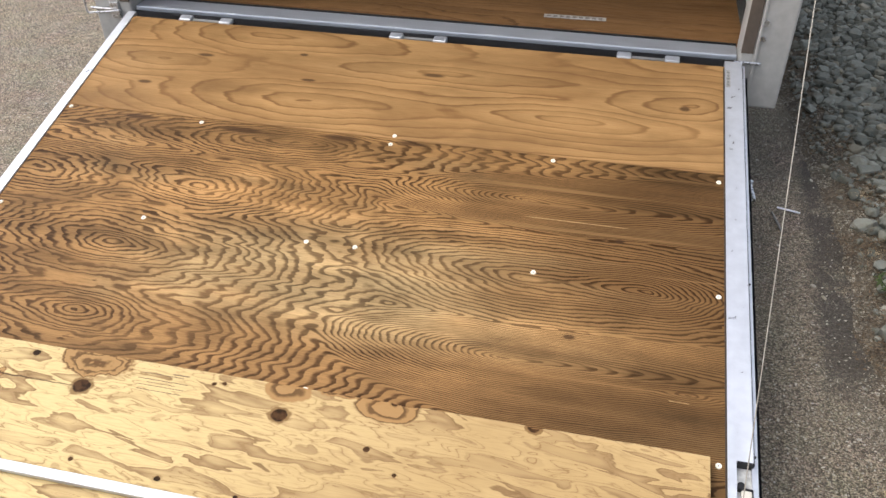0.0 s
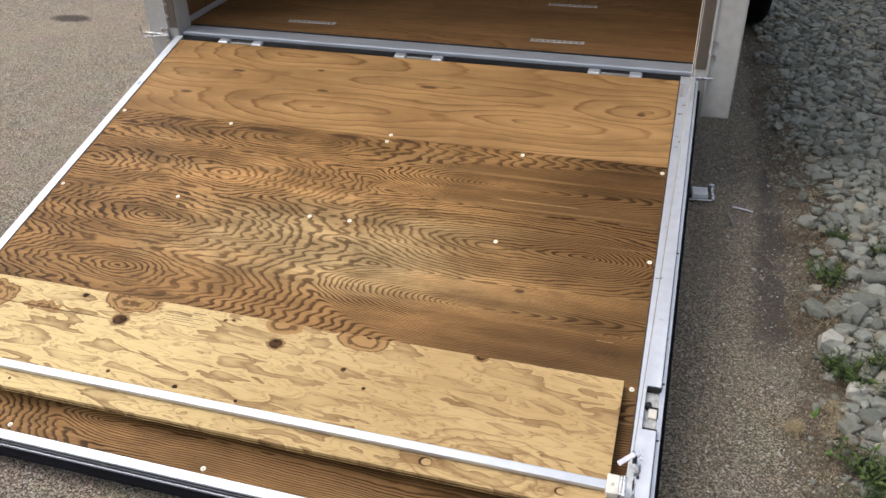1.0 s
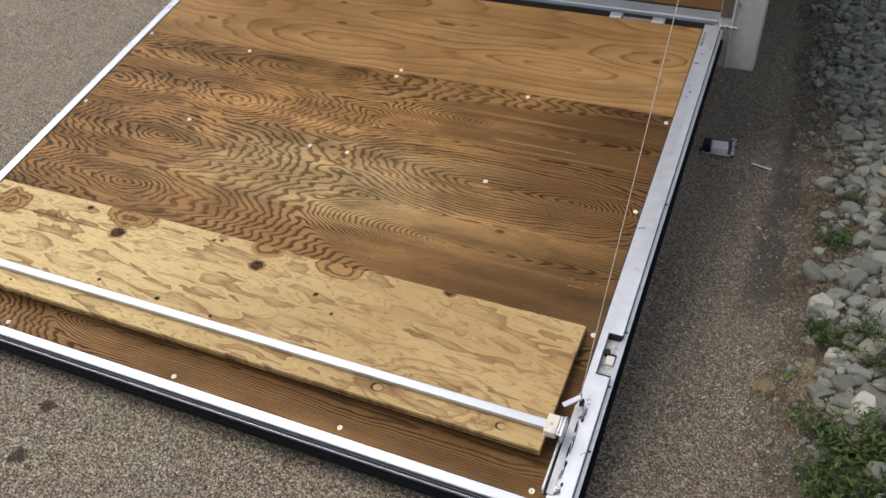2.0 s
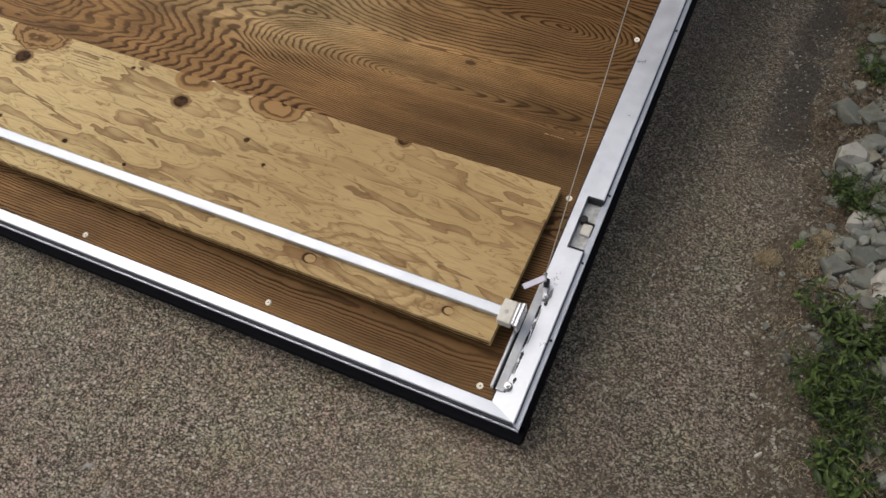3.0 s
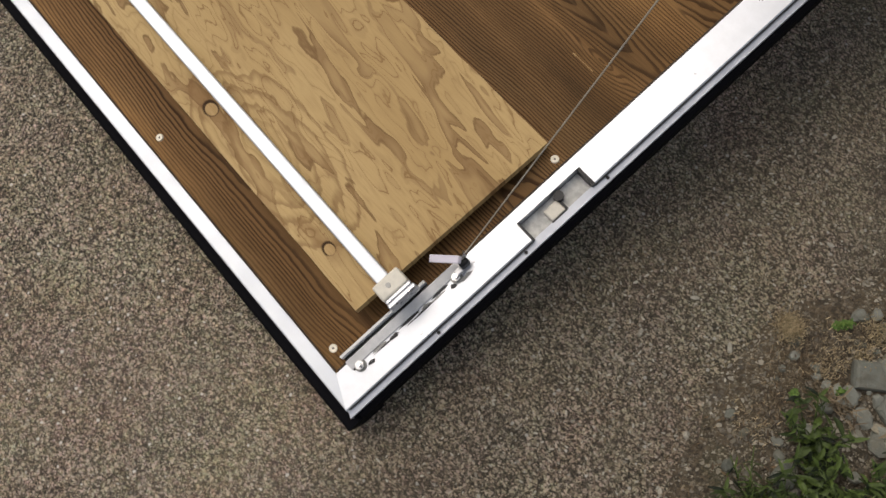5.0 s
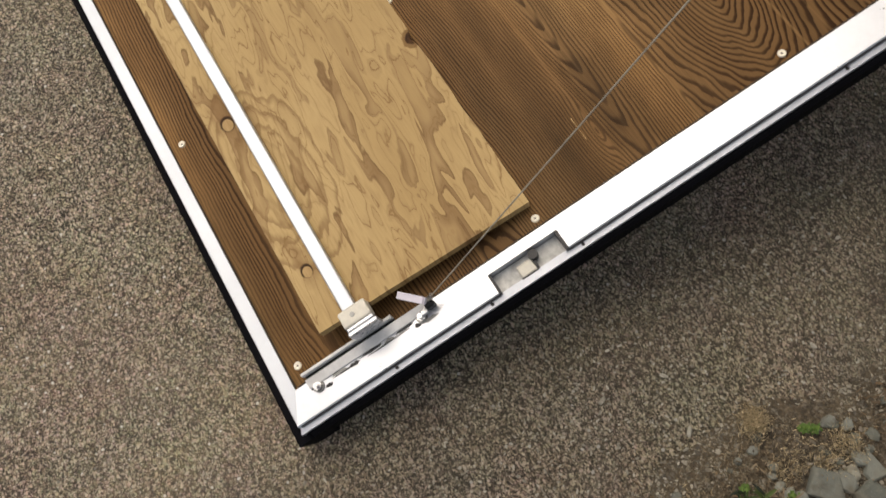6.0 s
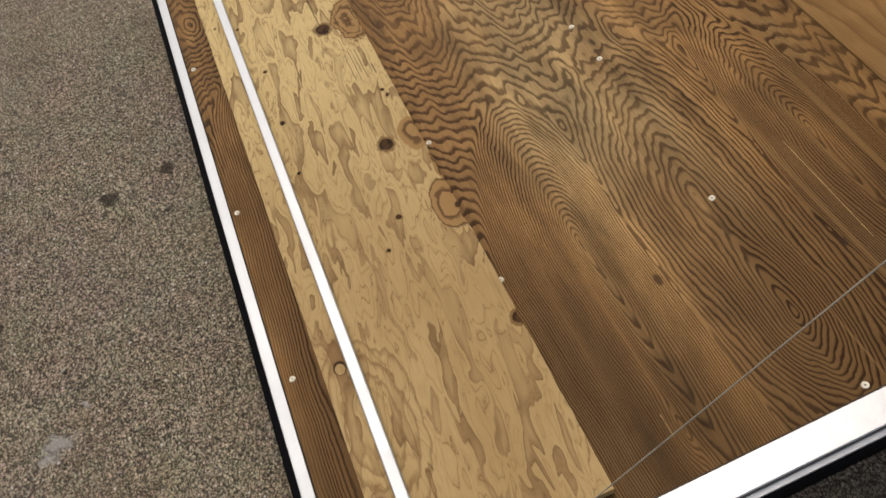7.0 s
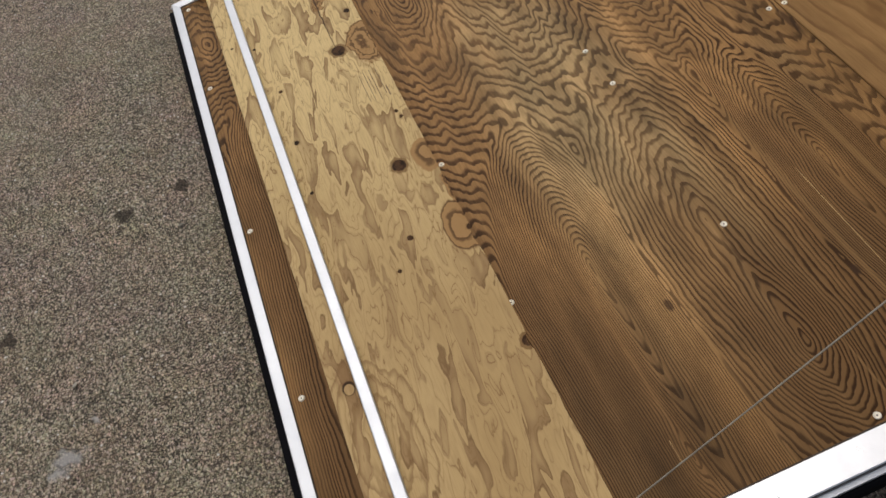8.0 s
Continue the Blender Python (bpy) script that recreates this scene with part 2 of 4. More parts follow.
        col = k.mix(k.mul(k.spot(px, x, y, r * 1.2, r * 1.05, 0.12), 0.8 if r > 0.012 else 0.3), col, (0.17, 0.088, 0.030))
        col = k.mix(k.spot(tiny, x, y, r * 0.85, r * 0.75, 0.12), col, k.mix(k.step(wob[0], 0.4, 0.6), (0.020, 0.009, 0.003), (0.075, 0.034, 0.012)))
    # round plugs with a dark rim
    for x, y, r in ((-0.358, 0.0915, 0.0105), (-0.089, 0.088, 0.0085)):
        col = k.mix(k.mul(k.spot(qx, x - 0.02, y, r * 4.5, r * 1.5, 0.7), 0.55), col, (0.22, 0.12, 0.05))
        col = k.mix(k.mul(k.spot(tiny, x - 0.002, y, r * 1.28, r * 1.06, 0.14), 0.95), col, (0.035, 0.017, 0.007))
        col = k.mix(k.spot(sep, x, y, r, r * 0.8, 0.10), col, k.mix(k.step(fibre, 0.35, 0.7), (0.46, 0.31, 0.145), (0.36, 0.23, 0.10)))
    # a split between two veneers
    gap = k.mul(k.spot((sep[0], k.add(sep[1], k.mul(wob[1], 0.006), -0.003), sep[2]), -1.41, 0.308, 0.21, 0.0018, 0.3), 0.85)
    col = k.mix(gap, col, (0.06, 0.03, 0.015))
    return k.done(col, k.step(fibre, 0.2, 0.8, 0.55, 0.72), 0.0, k.bump(k.add(fibre, k.mul(patch, -0.4)), 0.3, 0.001), **{"Specular IOR Level": 0.12})


def asphalt():
    """Worn pavement with light chips showing in a dark brownish binder."""
    k = Nodes("asphalt")
    vec = k.coords()
    sep = k.node("SeparateXYZ", (vec,)).outputs
    warped = k.node("VectorMath", (vec, k.node("VectorMath", (k.noise(vec, 150.0, 3.0, 0.6, colour=True), (0.006, 0.006, 0.006)), operation="MULTIPLY").outputs[0]), operation="ADD").outputs[0]
    # chips of three sizes and two lays overlap into one broken surface
    rnd = k.node("SeparateColor", (k.cells(k.scaled(warped, 300, 430, 370), 1.0, colour=True),)).outputs
    lay = k.node("SeparateColor", (k.cells(k.scaled(warped, 440, 290, 360, at=(3, 7, 1)), 1.0, colour=True),)).outputs
    chip2 = k.node("SeparateColor", (k.cells(warped, 680.0, colour=True),)).outputs
    rim = k.cells(k.scaled(warped, 300, 430, 370), 1.0, "DISTANCE_TO_EDGE")
    big = k.cells(warped, 75.0)
    bigc = k.node("SeparateColor", (k.cells(warped, 75.0, colour=True),)).outputs
    grain = k.noise(vec, 520.0, 3.0, 0.65)
    wide = k.noise(vec, 1.3, 4.0, 0.6)
    patchy = k.noise(vec, 7.0, 4.0, 0.6)
    crumb = k.noise(vec, 28.0, 3.0, 0.6)
    shard = k.add(k.mul(rnd[0], 0.42), k.mul(lay[0], 0.33), k.mul(chip2[0], 0.25), k.mul(k.add(grain, -0.5), 0.35), k.mul(k.add(crumb, -0.5), 0.1))
    col = k.ramp(shard, ((0.24, (0.021, 0.018, 0.0135)), (0.41, (0.092, 0.080, 0.058)), (0.55, (0.235, 0.206, 0.150)), (0.69, (0.50, 0.445, 0.335)), (0.82, (0.74, 0.68, 0.54))))
    # crisp pale chips bare of binder
    keen = k.node("VectorMath", (vec, k.node("VectorMath", (k.noise(vec, 260.0, 2.0, 0.6, colour=True), (0.0035, 0.0035, 0.0035)), operation="MULTIPLY").outputs[0]), operation="ADD").outputs[0]
    bare = k.node("SeparateColor", (k.cells(k.scaled(keen, 165, 215, 190), 1.0, colour=True),)).outputs
    core = k.cells(k.scaled(keen, 165, 215, 190), 1.0)
    col = k.mix(k.mul(k.step(bare[0], 0.80, 0.82), k.step(core, 0.50, 0.42)), col, k.mix(bare[1], (0.34, 0.295, 0.215), (0.76, 0.69, 0.55)))
    col = k.mix(k.mul(k.step(bigc[0], 0.93, 0.95), k.step(k.add(big, k.mul(grain, 0.3)), 0.48, 0.38)), col, k.mix(k.step(shard, 0.3, 0.7), (0.30, 0.26, 0.19), (0.56, 0.50, 0.38)))
    col = k.mix(k.step(wide, 0.4, 0.7, 0.0, 0.3), col, (0.34, 0.292, 0.205))
    col = k.mix(k.step(patchy, 0.52, 0.75, 0.0, 0.3), col, (0.11, 0.094, 0.064))
    # rosy, mossy and bluish chips, in drifts and singly
    for size, depth, base in ((8.0, 0.24, (0.93, 0.88, 0.865)), (150.0, 0.42, (0.82, 0.79, 0.78))):
        tint = k.node("VectorMath", (k.noise(vec, size, 2.0, 0.6, colour=True), (depth, depth, depth), base), operation="MULTIPLY_ADD").outputs[0]
        col = k.node("VectorMath", (col, tint), operation="MULTIPLY").outputs[0]
    white = k.node("SeparateColor", (k.cells(keen, 120.0, colour=True),)).outputs
    col = k.mix(k.mul(k.step(white[0], 0.955, 0.96), k.step(k.cells(keen, 120.0), 0.34, 0.26)), col, (0.80, 0.77, 0.70))
    wob = k.node("SeparateXYZ", (k.noise(vec, 45.0, 3.0, colour=True),)).outputs
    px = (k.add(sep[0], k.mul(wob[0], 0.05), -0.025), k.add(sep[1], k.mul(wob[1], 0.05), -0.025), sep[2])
    # beside the ramp fewer chips show, and its shade darkens the binder's colour
    binder_shade = k.mul(k.step(px[0], 0.06, 0.16), k.step(k.add(px[0], k.mul(patchy, 0.16)), 0.42, 0.28))
    col = k.mix(k.mul(binder_shade, 0.3), col, k.mix(k.step(grain, 0.35, 0.65), (0.05, 0.044, 0.033), (0.12, 0.105, 0.076)))
    # drips of oil and of white paint
    for x, y, rx, ry in ((-1.055, -0.256, 0.024, 0.018), (-1.098, -0.122, 0.02, 0.014), (-3.265, 2.787, 0.12, 0.06), (-0.8, -0.5, 0.02, 0.014)):
        col = k.mix(k.mul(k.spot(px, x, y, rx, ry, 0.3), 0.85), col, (0.026, 0.017, 0.009))
    for x, y, rx, ry in ((-0.497, -0.405, 0.013, 0.022), (-0.475, -0.43, 0.008, 0.012), (-0.56, -0.36, 0.01, 0.006)):
        col = k.mix(k.mul(k.spot(px, x, y, rx, ry, 0.7), 0.75), col, (0.55, 0.54, 0.53))
    # the strip between ramp and bed: damp dirt, with the ramp's shade painted in
    damp_shade = k.mul(k.step(px[0], 0.02, 0.24), k.step(wide, 0.25, 0.5, 0.4, 1.0))
    col = k.mix(k.mul(damp_shade, 0.42), col, k.mix(k.step(rnd[0], 0.6, 1.0), (0.052, 0.044, 0.028), (0.37, 0.325, 0.23)))
    # earth washed on to the pavement along the bed
    dirt = k.mul(k.step(k.add(px[0], k.mul(px[1], 0.03)), 0.26, 0.46), k.step(patchy, 0.34, 0.58))
    col = k.mix(k.mul(dirt, k.step(sep[1], 0.6, 0.95, 0.3, 0.6)), col, k.mix(k.step(grain, 0.35, 0.65), (0.062, 0.052, 0.037), (0.19, 0.157, 0.108)))
    # a tarry seam beside the bed
    seam = k.mul(k.step(k.math("ABSOLUTE", k.add(px[0], k.mul(px[1], -0.05), -0.31)), 0.085, 0.03), k.mul(k.step(patchy, 0.3, 0.5), k.step(sep[1], 0.7, 0.9)))
    col = k.mix(k.mul(seam, 0.65), col, (0.03, 0.028, 0.026))
    height = k.add(k.mul(shard, 1.2), k.mul(grain, 0.4), k.mul(k.step(rim, 0.0, 0.12), 0.3), k.mul(crumb, 0.6))
    return k.done(col, k.step(rnd[1], 0.0, 1.0, 0.62, 0.85), 0.0, k.bump(height, 0.75, 0.004), **{"Specular IOR Level": 0.4})


def plain(name, colour, rough, metal=0.0, vary=0.15, scale=40.0, bumps=0.1, stretch=(1, 1, 1), **more):
    """One coat or metal with fine and wide variation."""
    k = Nodes(name)
    vec = k.scaled(k.coords(), *stretch)
    a, b = k.noise(vec, scale, 4.0, 0.6), k.noise(vec, scale * 0.08, 3.0, 0.6)
    dark = tuple(c * (1 - 2 * vary) for c in colour)
    col = k.mix(k.step(k.add(k.mul(a, 0.5), k.mul(b, 0.5)), 0.35, 0.68), dark, colour)
    return k.done(col, k.step(a, 0.25, 0.75, max(rough - 0.1, 0.03), min(rough + 0.1, 1)), metal, k.bump(a, bumps, 0.001), **more)


def stone_material(name, dark, light, tint):
    k = Nodes(name)
    vec = k.coords()
    rnd = k.node("ObjectInfo").outputs["Random"]
    isle = k.node("NewGeometry").outputs["Random Per Island"]
    pick = k.math("FRACT", k.add(rnd, k.mul(isle, 7.31)))
    pick2 = k.math("FRACT", k.mul(pick, 13.7))
    place = k.node("NewGeometry").outputs["Position"]
    a, b, c = k.noise(place, 60.0, 4.0, 0.65), k.noise(place, 300.0, 3.0, 0.65), k.noise(place, 25.0, 3.0, 0.6)
    col = k.mix(pick, dark, light)
    col = k.mix(k.step(pick2, 0.86, 1.0, 0.0, 0.8), col, tint)
    col = k.mix(k.step(a, 0.4, 0.7, 0.0, 0.55), col, k.mix(0.5, dark, tint))
    col = k.mix(k.step(b, 0.52, 0.75, 0.0, 0.5), col, light)
    col = k.mix(k.step(c, 0.52, 0.7, 0.0, 0.6), col, (0.105, 0.088, 0.058))
    return k.done(col, 0.8, 0.0, k.bump(k.add(a, k.mul(b, 0.5)), 0.9, 0.004), **{"Specular IOR Level": 0.25})


def soil_material():
    """Brown earth with grit, moss and rotted leaves in it."""
    k = Nodes("soil")
    vec = k.coords()
    warped = k.node("VectorMath", (vec, k.node("VectorMath", (k.noise(vec, 90.0, 2.0, colour=True), (0.005, 0.005, 0.005)), operation="MULTIPLY").outputs[0]), operation="ADD").outputs[0]
    a, b = k.noise(vec, 9.0, 4.0, 0.6), k.noise(vec, 130.0, 4.0, 0.7)
    c, rim = k.node("SeparateColor", (k.cells(warped, 150.0, colour=True),)).outputs, k.cells(warped, 150.0, "DISTANCE_TO_EDGE")
    d, rim2 = k.node("SeparateColor", (k.cells(warped, 310.0, colour=True),)).outputs, k.cells(warped, 310.0, "DISTANCE_TO_EDGE")
    col = k.mix(k.step(a, 0.3, 0.7), (0.050, 0.040, 0.027), (0.105, 0.080, 0.048))
    col = k.mix(k.step(b, 0.45, 0.7, 0.0, 0.6), col, (0.18, 0.148, 0.098))
    col = k.mix(k.mul(k.step(d[0], 0.45, 0.55), k.step(rim2, 0.03, 0.14)), col, k.mix(d[1], (0.05, 0.043, 0.032), (0.34, 0.30, 0.225)))
    col = k.mix(k.mul(k.step(c[0], 0.6, 0.66), k.step(rim, 0.06, 0.16)), col, k.mix(c[1], (0.07, 0.063, 0.05), (0.42, 0.385, 0.31)))
    col = k.mix(k.step(k.noise(vec, 8.0, 4.0, 0.65), 0.45, 0.62, 0.0, 0.7), col, k.mix(k.step(b, 0.4, 0.65), (0.050, 0.038, 0.025), (0.16, 0.118, 0.072)))
    col = k.mix(k.step(k.noise(vec, 5.0, 3.0, 0.6), 0.58, 0.72, 0.0, 0.4), col, (0.075, 0.082, 0.032))
    return k.done(col, 0.9, 0.0, k.bump(k.add(b, k.mul(c[2], 0.5), k.mul(k.step(rim, 0.0, 0.16), 0.4)), 0.8, 0.006))


def leaf_material(name, dark, light):
    k = Nodes(name)
    vec = k.coords()
    isle = k.node("NewGeometry").outputs["Random Per Island"]
    a = k.noise(vec, 90.0, 3.0, 0.6)
    col = k.mix(k.math("FRACT", k.add(isle, k.mul(a, 0.4))), dark, light)
    return k.done(col, 0.55, 0.0, k.bump(a, 0.3, 0.001), **{"Specular IOR Level": 0.3})


# the eyes of the rings: place, metres a ring behind, ahead and across, and the ring at the eye
EYES = ((-0.41, 0.562, 0.017, 0.055, 0.0040, 0), (-0.42, 0.998, 0.019, 0.055, 0.0042, 0), (-1.33, 0.497, 0.030, 0.026, 0.011, 4), (-1.36, 0.705, 0.030, 0.034, 0.012, 2),
        (-0.40, 0.770, 0.034, 0.045, 0.0085, 6), (-0.13, 0.770, 0.036, 0.013, 0.0060, 3), (-0.15, 0.572, 0.026, 0.020, 0.0032, 9), (-0.04, 0.525, 0.020, 0.014, 0.0032, 8),
        (-1.66, 0.900, 0.030, 0.030, 0.011, 3), (-1.22, 0.925, 0.034, 0.024, 0.010, 4), (-1.05, 1.105, 0.040, 0.040, 0.009, 5), (-1.48, 0.020, 0.030, 0.022, 0.012, 0), (-1.10, 0.060, 0.020, 0.30, 0.0050, 6))
# the darkened ellipse at y 0.035 puts the flap's shade into the stain
M_PLY = stained_plywood("stained_plywood", (0.345, 0.190, 0.072), (0.036, 0.0150, 0.0047), (0.35, 0.26, 0.13), (), 5.5, 4.0, eyes=EYES, trodden=True, stain_and_shade=((-0.05, 0.86, 0.40, 0.20), (-0.3, 0.28, 0.6, 0.20), (-0.35, 0.035, 0.6, 0.045), (-0.12, 0.80, 0.32, 0.09), (-0.40, 0.91, 0.32, 0.09), (-0.25, 1.06, 0.3, 0.03)),
                        seam=((-0.93, 1.14, 0.05, 0.010), (-0.74, 1.148, 0.04, 0.007), (-1.2, 1.13, 0.06, 0.010), (-1.5, 1.14, 0.05, 0.009), (-0.28, 0.62, 0.012, 0.006), (-0.20, 0.90, 0.010, 0.006)),
                        worn=((-0.70, 0.74, 0.45, 0.10), (-0.60, 0.60, 0.34, 0.06), (-0.45, 0.80, 0.2, 0.05)))
M_PLY_UPPER = stained_plywood("stained_plywood_upper", (0.42, 0.245, 0.098), (0.185, 0.095, 0.035), (0.42, 0.255, 0.108), (), 9.0, 0.9, 0.7, 3.0, thin=True,
                              eyes=((-1.08, 1.282, 0.10, 0.20, 0.026, 0), (-1.30, 1.560, 0.08, 0.20, 0.030, 0), (-0.36, 1.297, 0.14, 0.12, 0.022, 0), (-0.05, 1.405, 0.10, 0.05, 0.028, 0.5), (-0.72, 1.45, 0.22, 0.20, 0.026, 1), (-1.55, 1.40, 0.10, 0.12, 0.03, 1.3)),
                              seam=((-1.432, 1.435, 0.024, 0.007), (-1.557, 1.288, 0.020, 0.007), (-0.071, 1.395, 0.013, 0.009), (-1.144, 1.478, 0.012, 0.006), (-1.093, 1.364, 0.02, 0.006), (-0.75, 1.437, 0.03, 0.007)))
M_FLOOR = stained_plywood("floor_plywood", (0.25, 0.137, 0.057), (0.11, 0.056, 0.023), (0.20, 0.113, 0.05), ((-0.7, 2.3, 0.3, 0.08, 5.0),), 26.0, 14.0, 0.7, 3.0, rough=0.5, thin=True)
M_FLAP = flap_plywood()
M_ALU = plain("bright_aluminium", (0.74, 0.765, 0.81), 0.36, 0.6, 0.08, 34.0, 0.02)
M_ALU_BAR = plain("bar_aluminium", (0.57, 0.60, 0.645), 0.42, 0.6, 0.05, 60.0, 0.02)
M_PLATE = plain("brushed_plate", (0.80, 0.80, 0.79), 0.5, 0.1, 0.12, 90.0, 0.05)
M_GRIMY = plain("grimy_plate", (0.72, 0.72, 0.69), 0.5, 0.1, 0.3, 70.0, 0.08)
M_DARKGALV = plain("weathered_steel", (0.28, 0.28, 0.27), 0.5, 0.6, 0.15, 60.0, 0.1)
M_STEEL = plain("zinc_plated_steel", (0.72, 0.72, 0.73), 0.3, 1.0, 0.12, 90.0, 0.1)
M_GREY = plain("grey_painted_steel", (0.50, 0.485, 0.45), 0.45, 0.0, 0.12, 30.0, 0.06)
M_BLACK = plain("black_rubber", (0.0055, 0.0055, 0.0075), 0.75, 0.0, 0.2, 120.0, 0.2, **{"Specular IOR Level": 0.06})
M_DARK = plain("oily_steel_and_shade", (0.03, 0.03, 0.032), 0.4, 0.6, 0.2, 120.0, 0.2)
M_SCREW = plain("screw_zinc", (0.93, 0.87, 0.72), 0.55, 0.0, 0.05, 400.0, 0.02, **{"Specular IOR Level": 0.2})
M_TAG = plain("lilac_plastic", (0.70, 0.66, 0.74), 0.4, 0.0, 0.06, 90.0, 0.05)
M_CREAM = plain("cream_plastic", (0.72, 0.68, 0.58), 0.45, 0.0, 0.1, 120.0, 0.1)
M_TAPE = plain("worn_white_label", (0.62, 0.60, 0.56), 0.5, 0.0, 0.3, 60.0, 0.1)
M_PRINT = plain("label_print", (0.22, 0.2, 0.18), 0.6, 0.0, 0.1, 60.0, 0.05)
M_INK = plain("faded_stamp_ink", (0.22, 0.14, 0.075), 0.7, 0.0, 0.25, 80.0, 0.05)
M_WALL = plain("white_trailer_skin", (0.62, 0.62, 0.61), 0.35, 0.0, 0.05, 12.0, 0.03)
M_CABLE = plain("steel_cable", (0.46, 0.42, 0.35), 0.45, 0.3, 0.15, 500.0, 0.2)
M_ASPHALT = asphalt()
M_SOIL = soil_material()
M_STONE = stone_material("crushed_stone", (0.085, 0.092, 0.078), (0.265, 0.275, 0.238), (0.30, 0.26, 0.185))
M_SLATE = stone_material("slate", (0.11, 0.117, 0.10), (0.235, 0.245, 0.21), (0.27, 0.24, 0.18))
M_PALE = stone_material("pale_stone", (0.36, 0.345, 0.30), (0.50, 0.48, 0.42), (0.42, 0.38, 0.29))
M_GRIT = stone_material("grit", (0.24, 0.225, 0.185), (0.60, 0.57, 0.48), (0.42, 0.37, 0.28))
M_LEAF = leaf_material("weed_leaf", (0.002, 0.006, 0.0015), (0.078, 0.118, 0.022))
M_YOUNG = leaf_material("young_leaf", (0.06, 0.12, 0.02), (0.13, 0.21, 0.045))
M_STRAW = leaf_material("dead_leaf", (0.06, 0.042, 0.025), (0.29, 0.225, 0.14))
M_RUST = leaf_material("rotted_leaf", (0.030, 0.021, 0.012), (0.20, 0.135, 0.074))
M_SEAL = plain("brown_door_seal", (0.13, 0.10, 0.075), 0.6, 0.0, 0.15, 60.0, 0.1)
M_GAP_SHADE = plain("grimy_gap_shade", (0.055, 0.036, 0.022), 0.7, 0.0, 0.3, 70.0, 0.2)
M_MOSS = leaf_material("dry_moss", (0.23, 0.172, 0.092), (0.56, 0.455, 0.285))


# ---- building helpers ----
def part(name, bm, material, parent=None, label=""):
    """Links a bmesh as one mesh object under a thing or a part."""
    data = bpy.data.meshes.new(name)
    bm.to_mesh(data)
    bm.free()
    data.materials.append(material)
    ob = new(name, data)
    ob.parent = parent
    return tagged(ob, label)


def thing(name, at, label, category, group="", kind=""):
    ob = new(name)
    ob.empty_display_size = 0.05
    ob.matrix_world = at
    return tagged(ob, label, category, group, kind)


def box(bm, x0, x1, y0, y1, z0, z1, bevel=0.0, m=None):
    made = bmesh.ops.create_cube(bm, size=1.0)["verts"]
    for v in made:
        v.co = Vector((x0 + (v.co.x + 0.5) * (x1 - x0), y0 + (v.co.y + 0.5) * (y1 - y0), z0 + (v.co.z + 0.5) * (z1 - z0)))
    if bevel:
        edges = {e for v in made for e in v.link_edges}
        out = bmesh.ops.bevel(bm, geom=list(edges), offset=bevel, segments=2, profile=0.5, affect="EDGES")
        made = list({v for f in out["faces"] for v in f.verts} | {v for v in made if v.is_valid})
    if m:
        bmesh.ops.transform(bm, matrix=m, verts=[v for v in made if v.is_valid])
    return bm


def boxed(*size, bevel=0.0, m=None):
    return box(bmesh.new(), *size, bevel=bevel, m=m)


def rod(bm, a, b, r, sides=12, r2=None):
    a, b = Vector(a), Vector(b)
    way = b - a
    m = Matrix.Translation((a + b) / 2) @ way.to_track_quat("Z", "Y").to_matrix().to_4x4()
    bmesh.ops.create_cone(bm, cap_ends=True, segments=sides, radius1=r, radius2=r if r2 is None else r2, depth=way.length, matrix=m)
    return bm


def smooth(ob):
    for p in ob.data.polygons:
        p.use_smooth = True
    return ob


def profile(points, axis, lo, hi):
    """A closed outline of (a, z) swept along x or y from lo to hi; at each end lo and hi may follow the outline as a mitre."""
    bm = bmesh.new()
    rings = []
    for end in (lo, hi):
        ring = []
        for a, z in points:
            e = end(a) if callable(end) else end
            ring.append(bm.verts.new((a, e, z) if axis == "y" else (e, a, z)))
        rings.append(ring)
    n = len(points)
    for i in range(n):
        bm.faces.new((rings[0][i], rings[0][(i + 1) % n], rings[1][(i + 1) % n], rings[1][i]))
    bm.faces.new(rings[0])
    bm.faces.new(rings[1])
    bmesh.ops.recalc_face_normals(bm, faces=bm.faces)
    return bm


# ---- the ground ----
def grid_sheet(name, xs, ys, z, material, label, category):
    bm = bmesh.new()
    rows = [[bm.verts.new((x, y, z(x, y))) for x in xs] for y in ys]
    for r0, r1 in zip(rows, rows[1:]):
        for i in range(len(xs) - 1):
            bm.faces.new((r0[i], r0[i + 1], r1[i + 1], r1[i]))
    return tagged(smooth(part(name, bm, material)), label, category, kind="structure")


def ground_z(x, y):
    return 0.004 * noise.noise(Vector((x * 1.7, y * 1.7, 0.3))) + 0.0016 * noise.noise(Vector((x * 9, y * 9, 3.3))) - 0.004 if abs(x) < 3.6 and abs(y) < 5.5 else -0.004


def spread(lo, hi, fine, far):
    return [-far, -far / 4, -12] + [lo + (hi - lo) * i / fine for i in range(fine + 1)] + [12, far / 4, far]


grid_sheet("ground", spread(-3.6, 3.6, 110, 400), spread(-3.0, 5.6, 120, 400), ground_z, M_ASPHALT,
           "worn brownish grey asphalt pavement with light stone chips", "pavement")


def bed_edge(y):
    """Where the planted gravel bed begins, beside the pavement."""
    base = 0.485 - 0.052 * max(0.0, y - 0.6) - 0.07 * math.exp(-((y - 0.5) / 0.16) ** 2)
    return base + 0.035 * noise.noise(Vector((y * 4.1, 0.7, 0))) + 0.02 * noise.noise(Vector((y * 15.0, 2.7, 0))) + 0.008 * noise.noise(Vector((y * 60.0, 5.7, 0)))


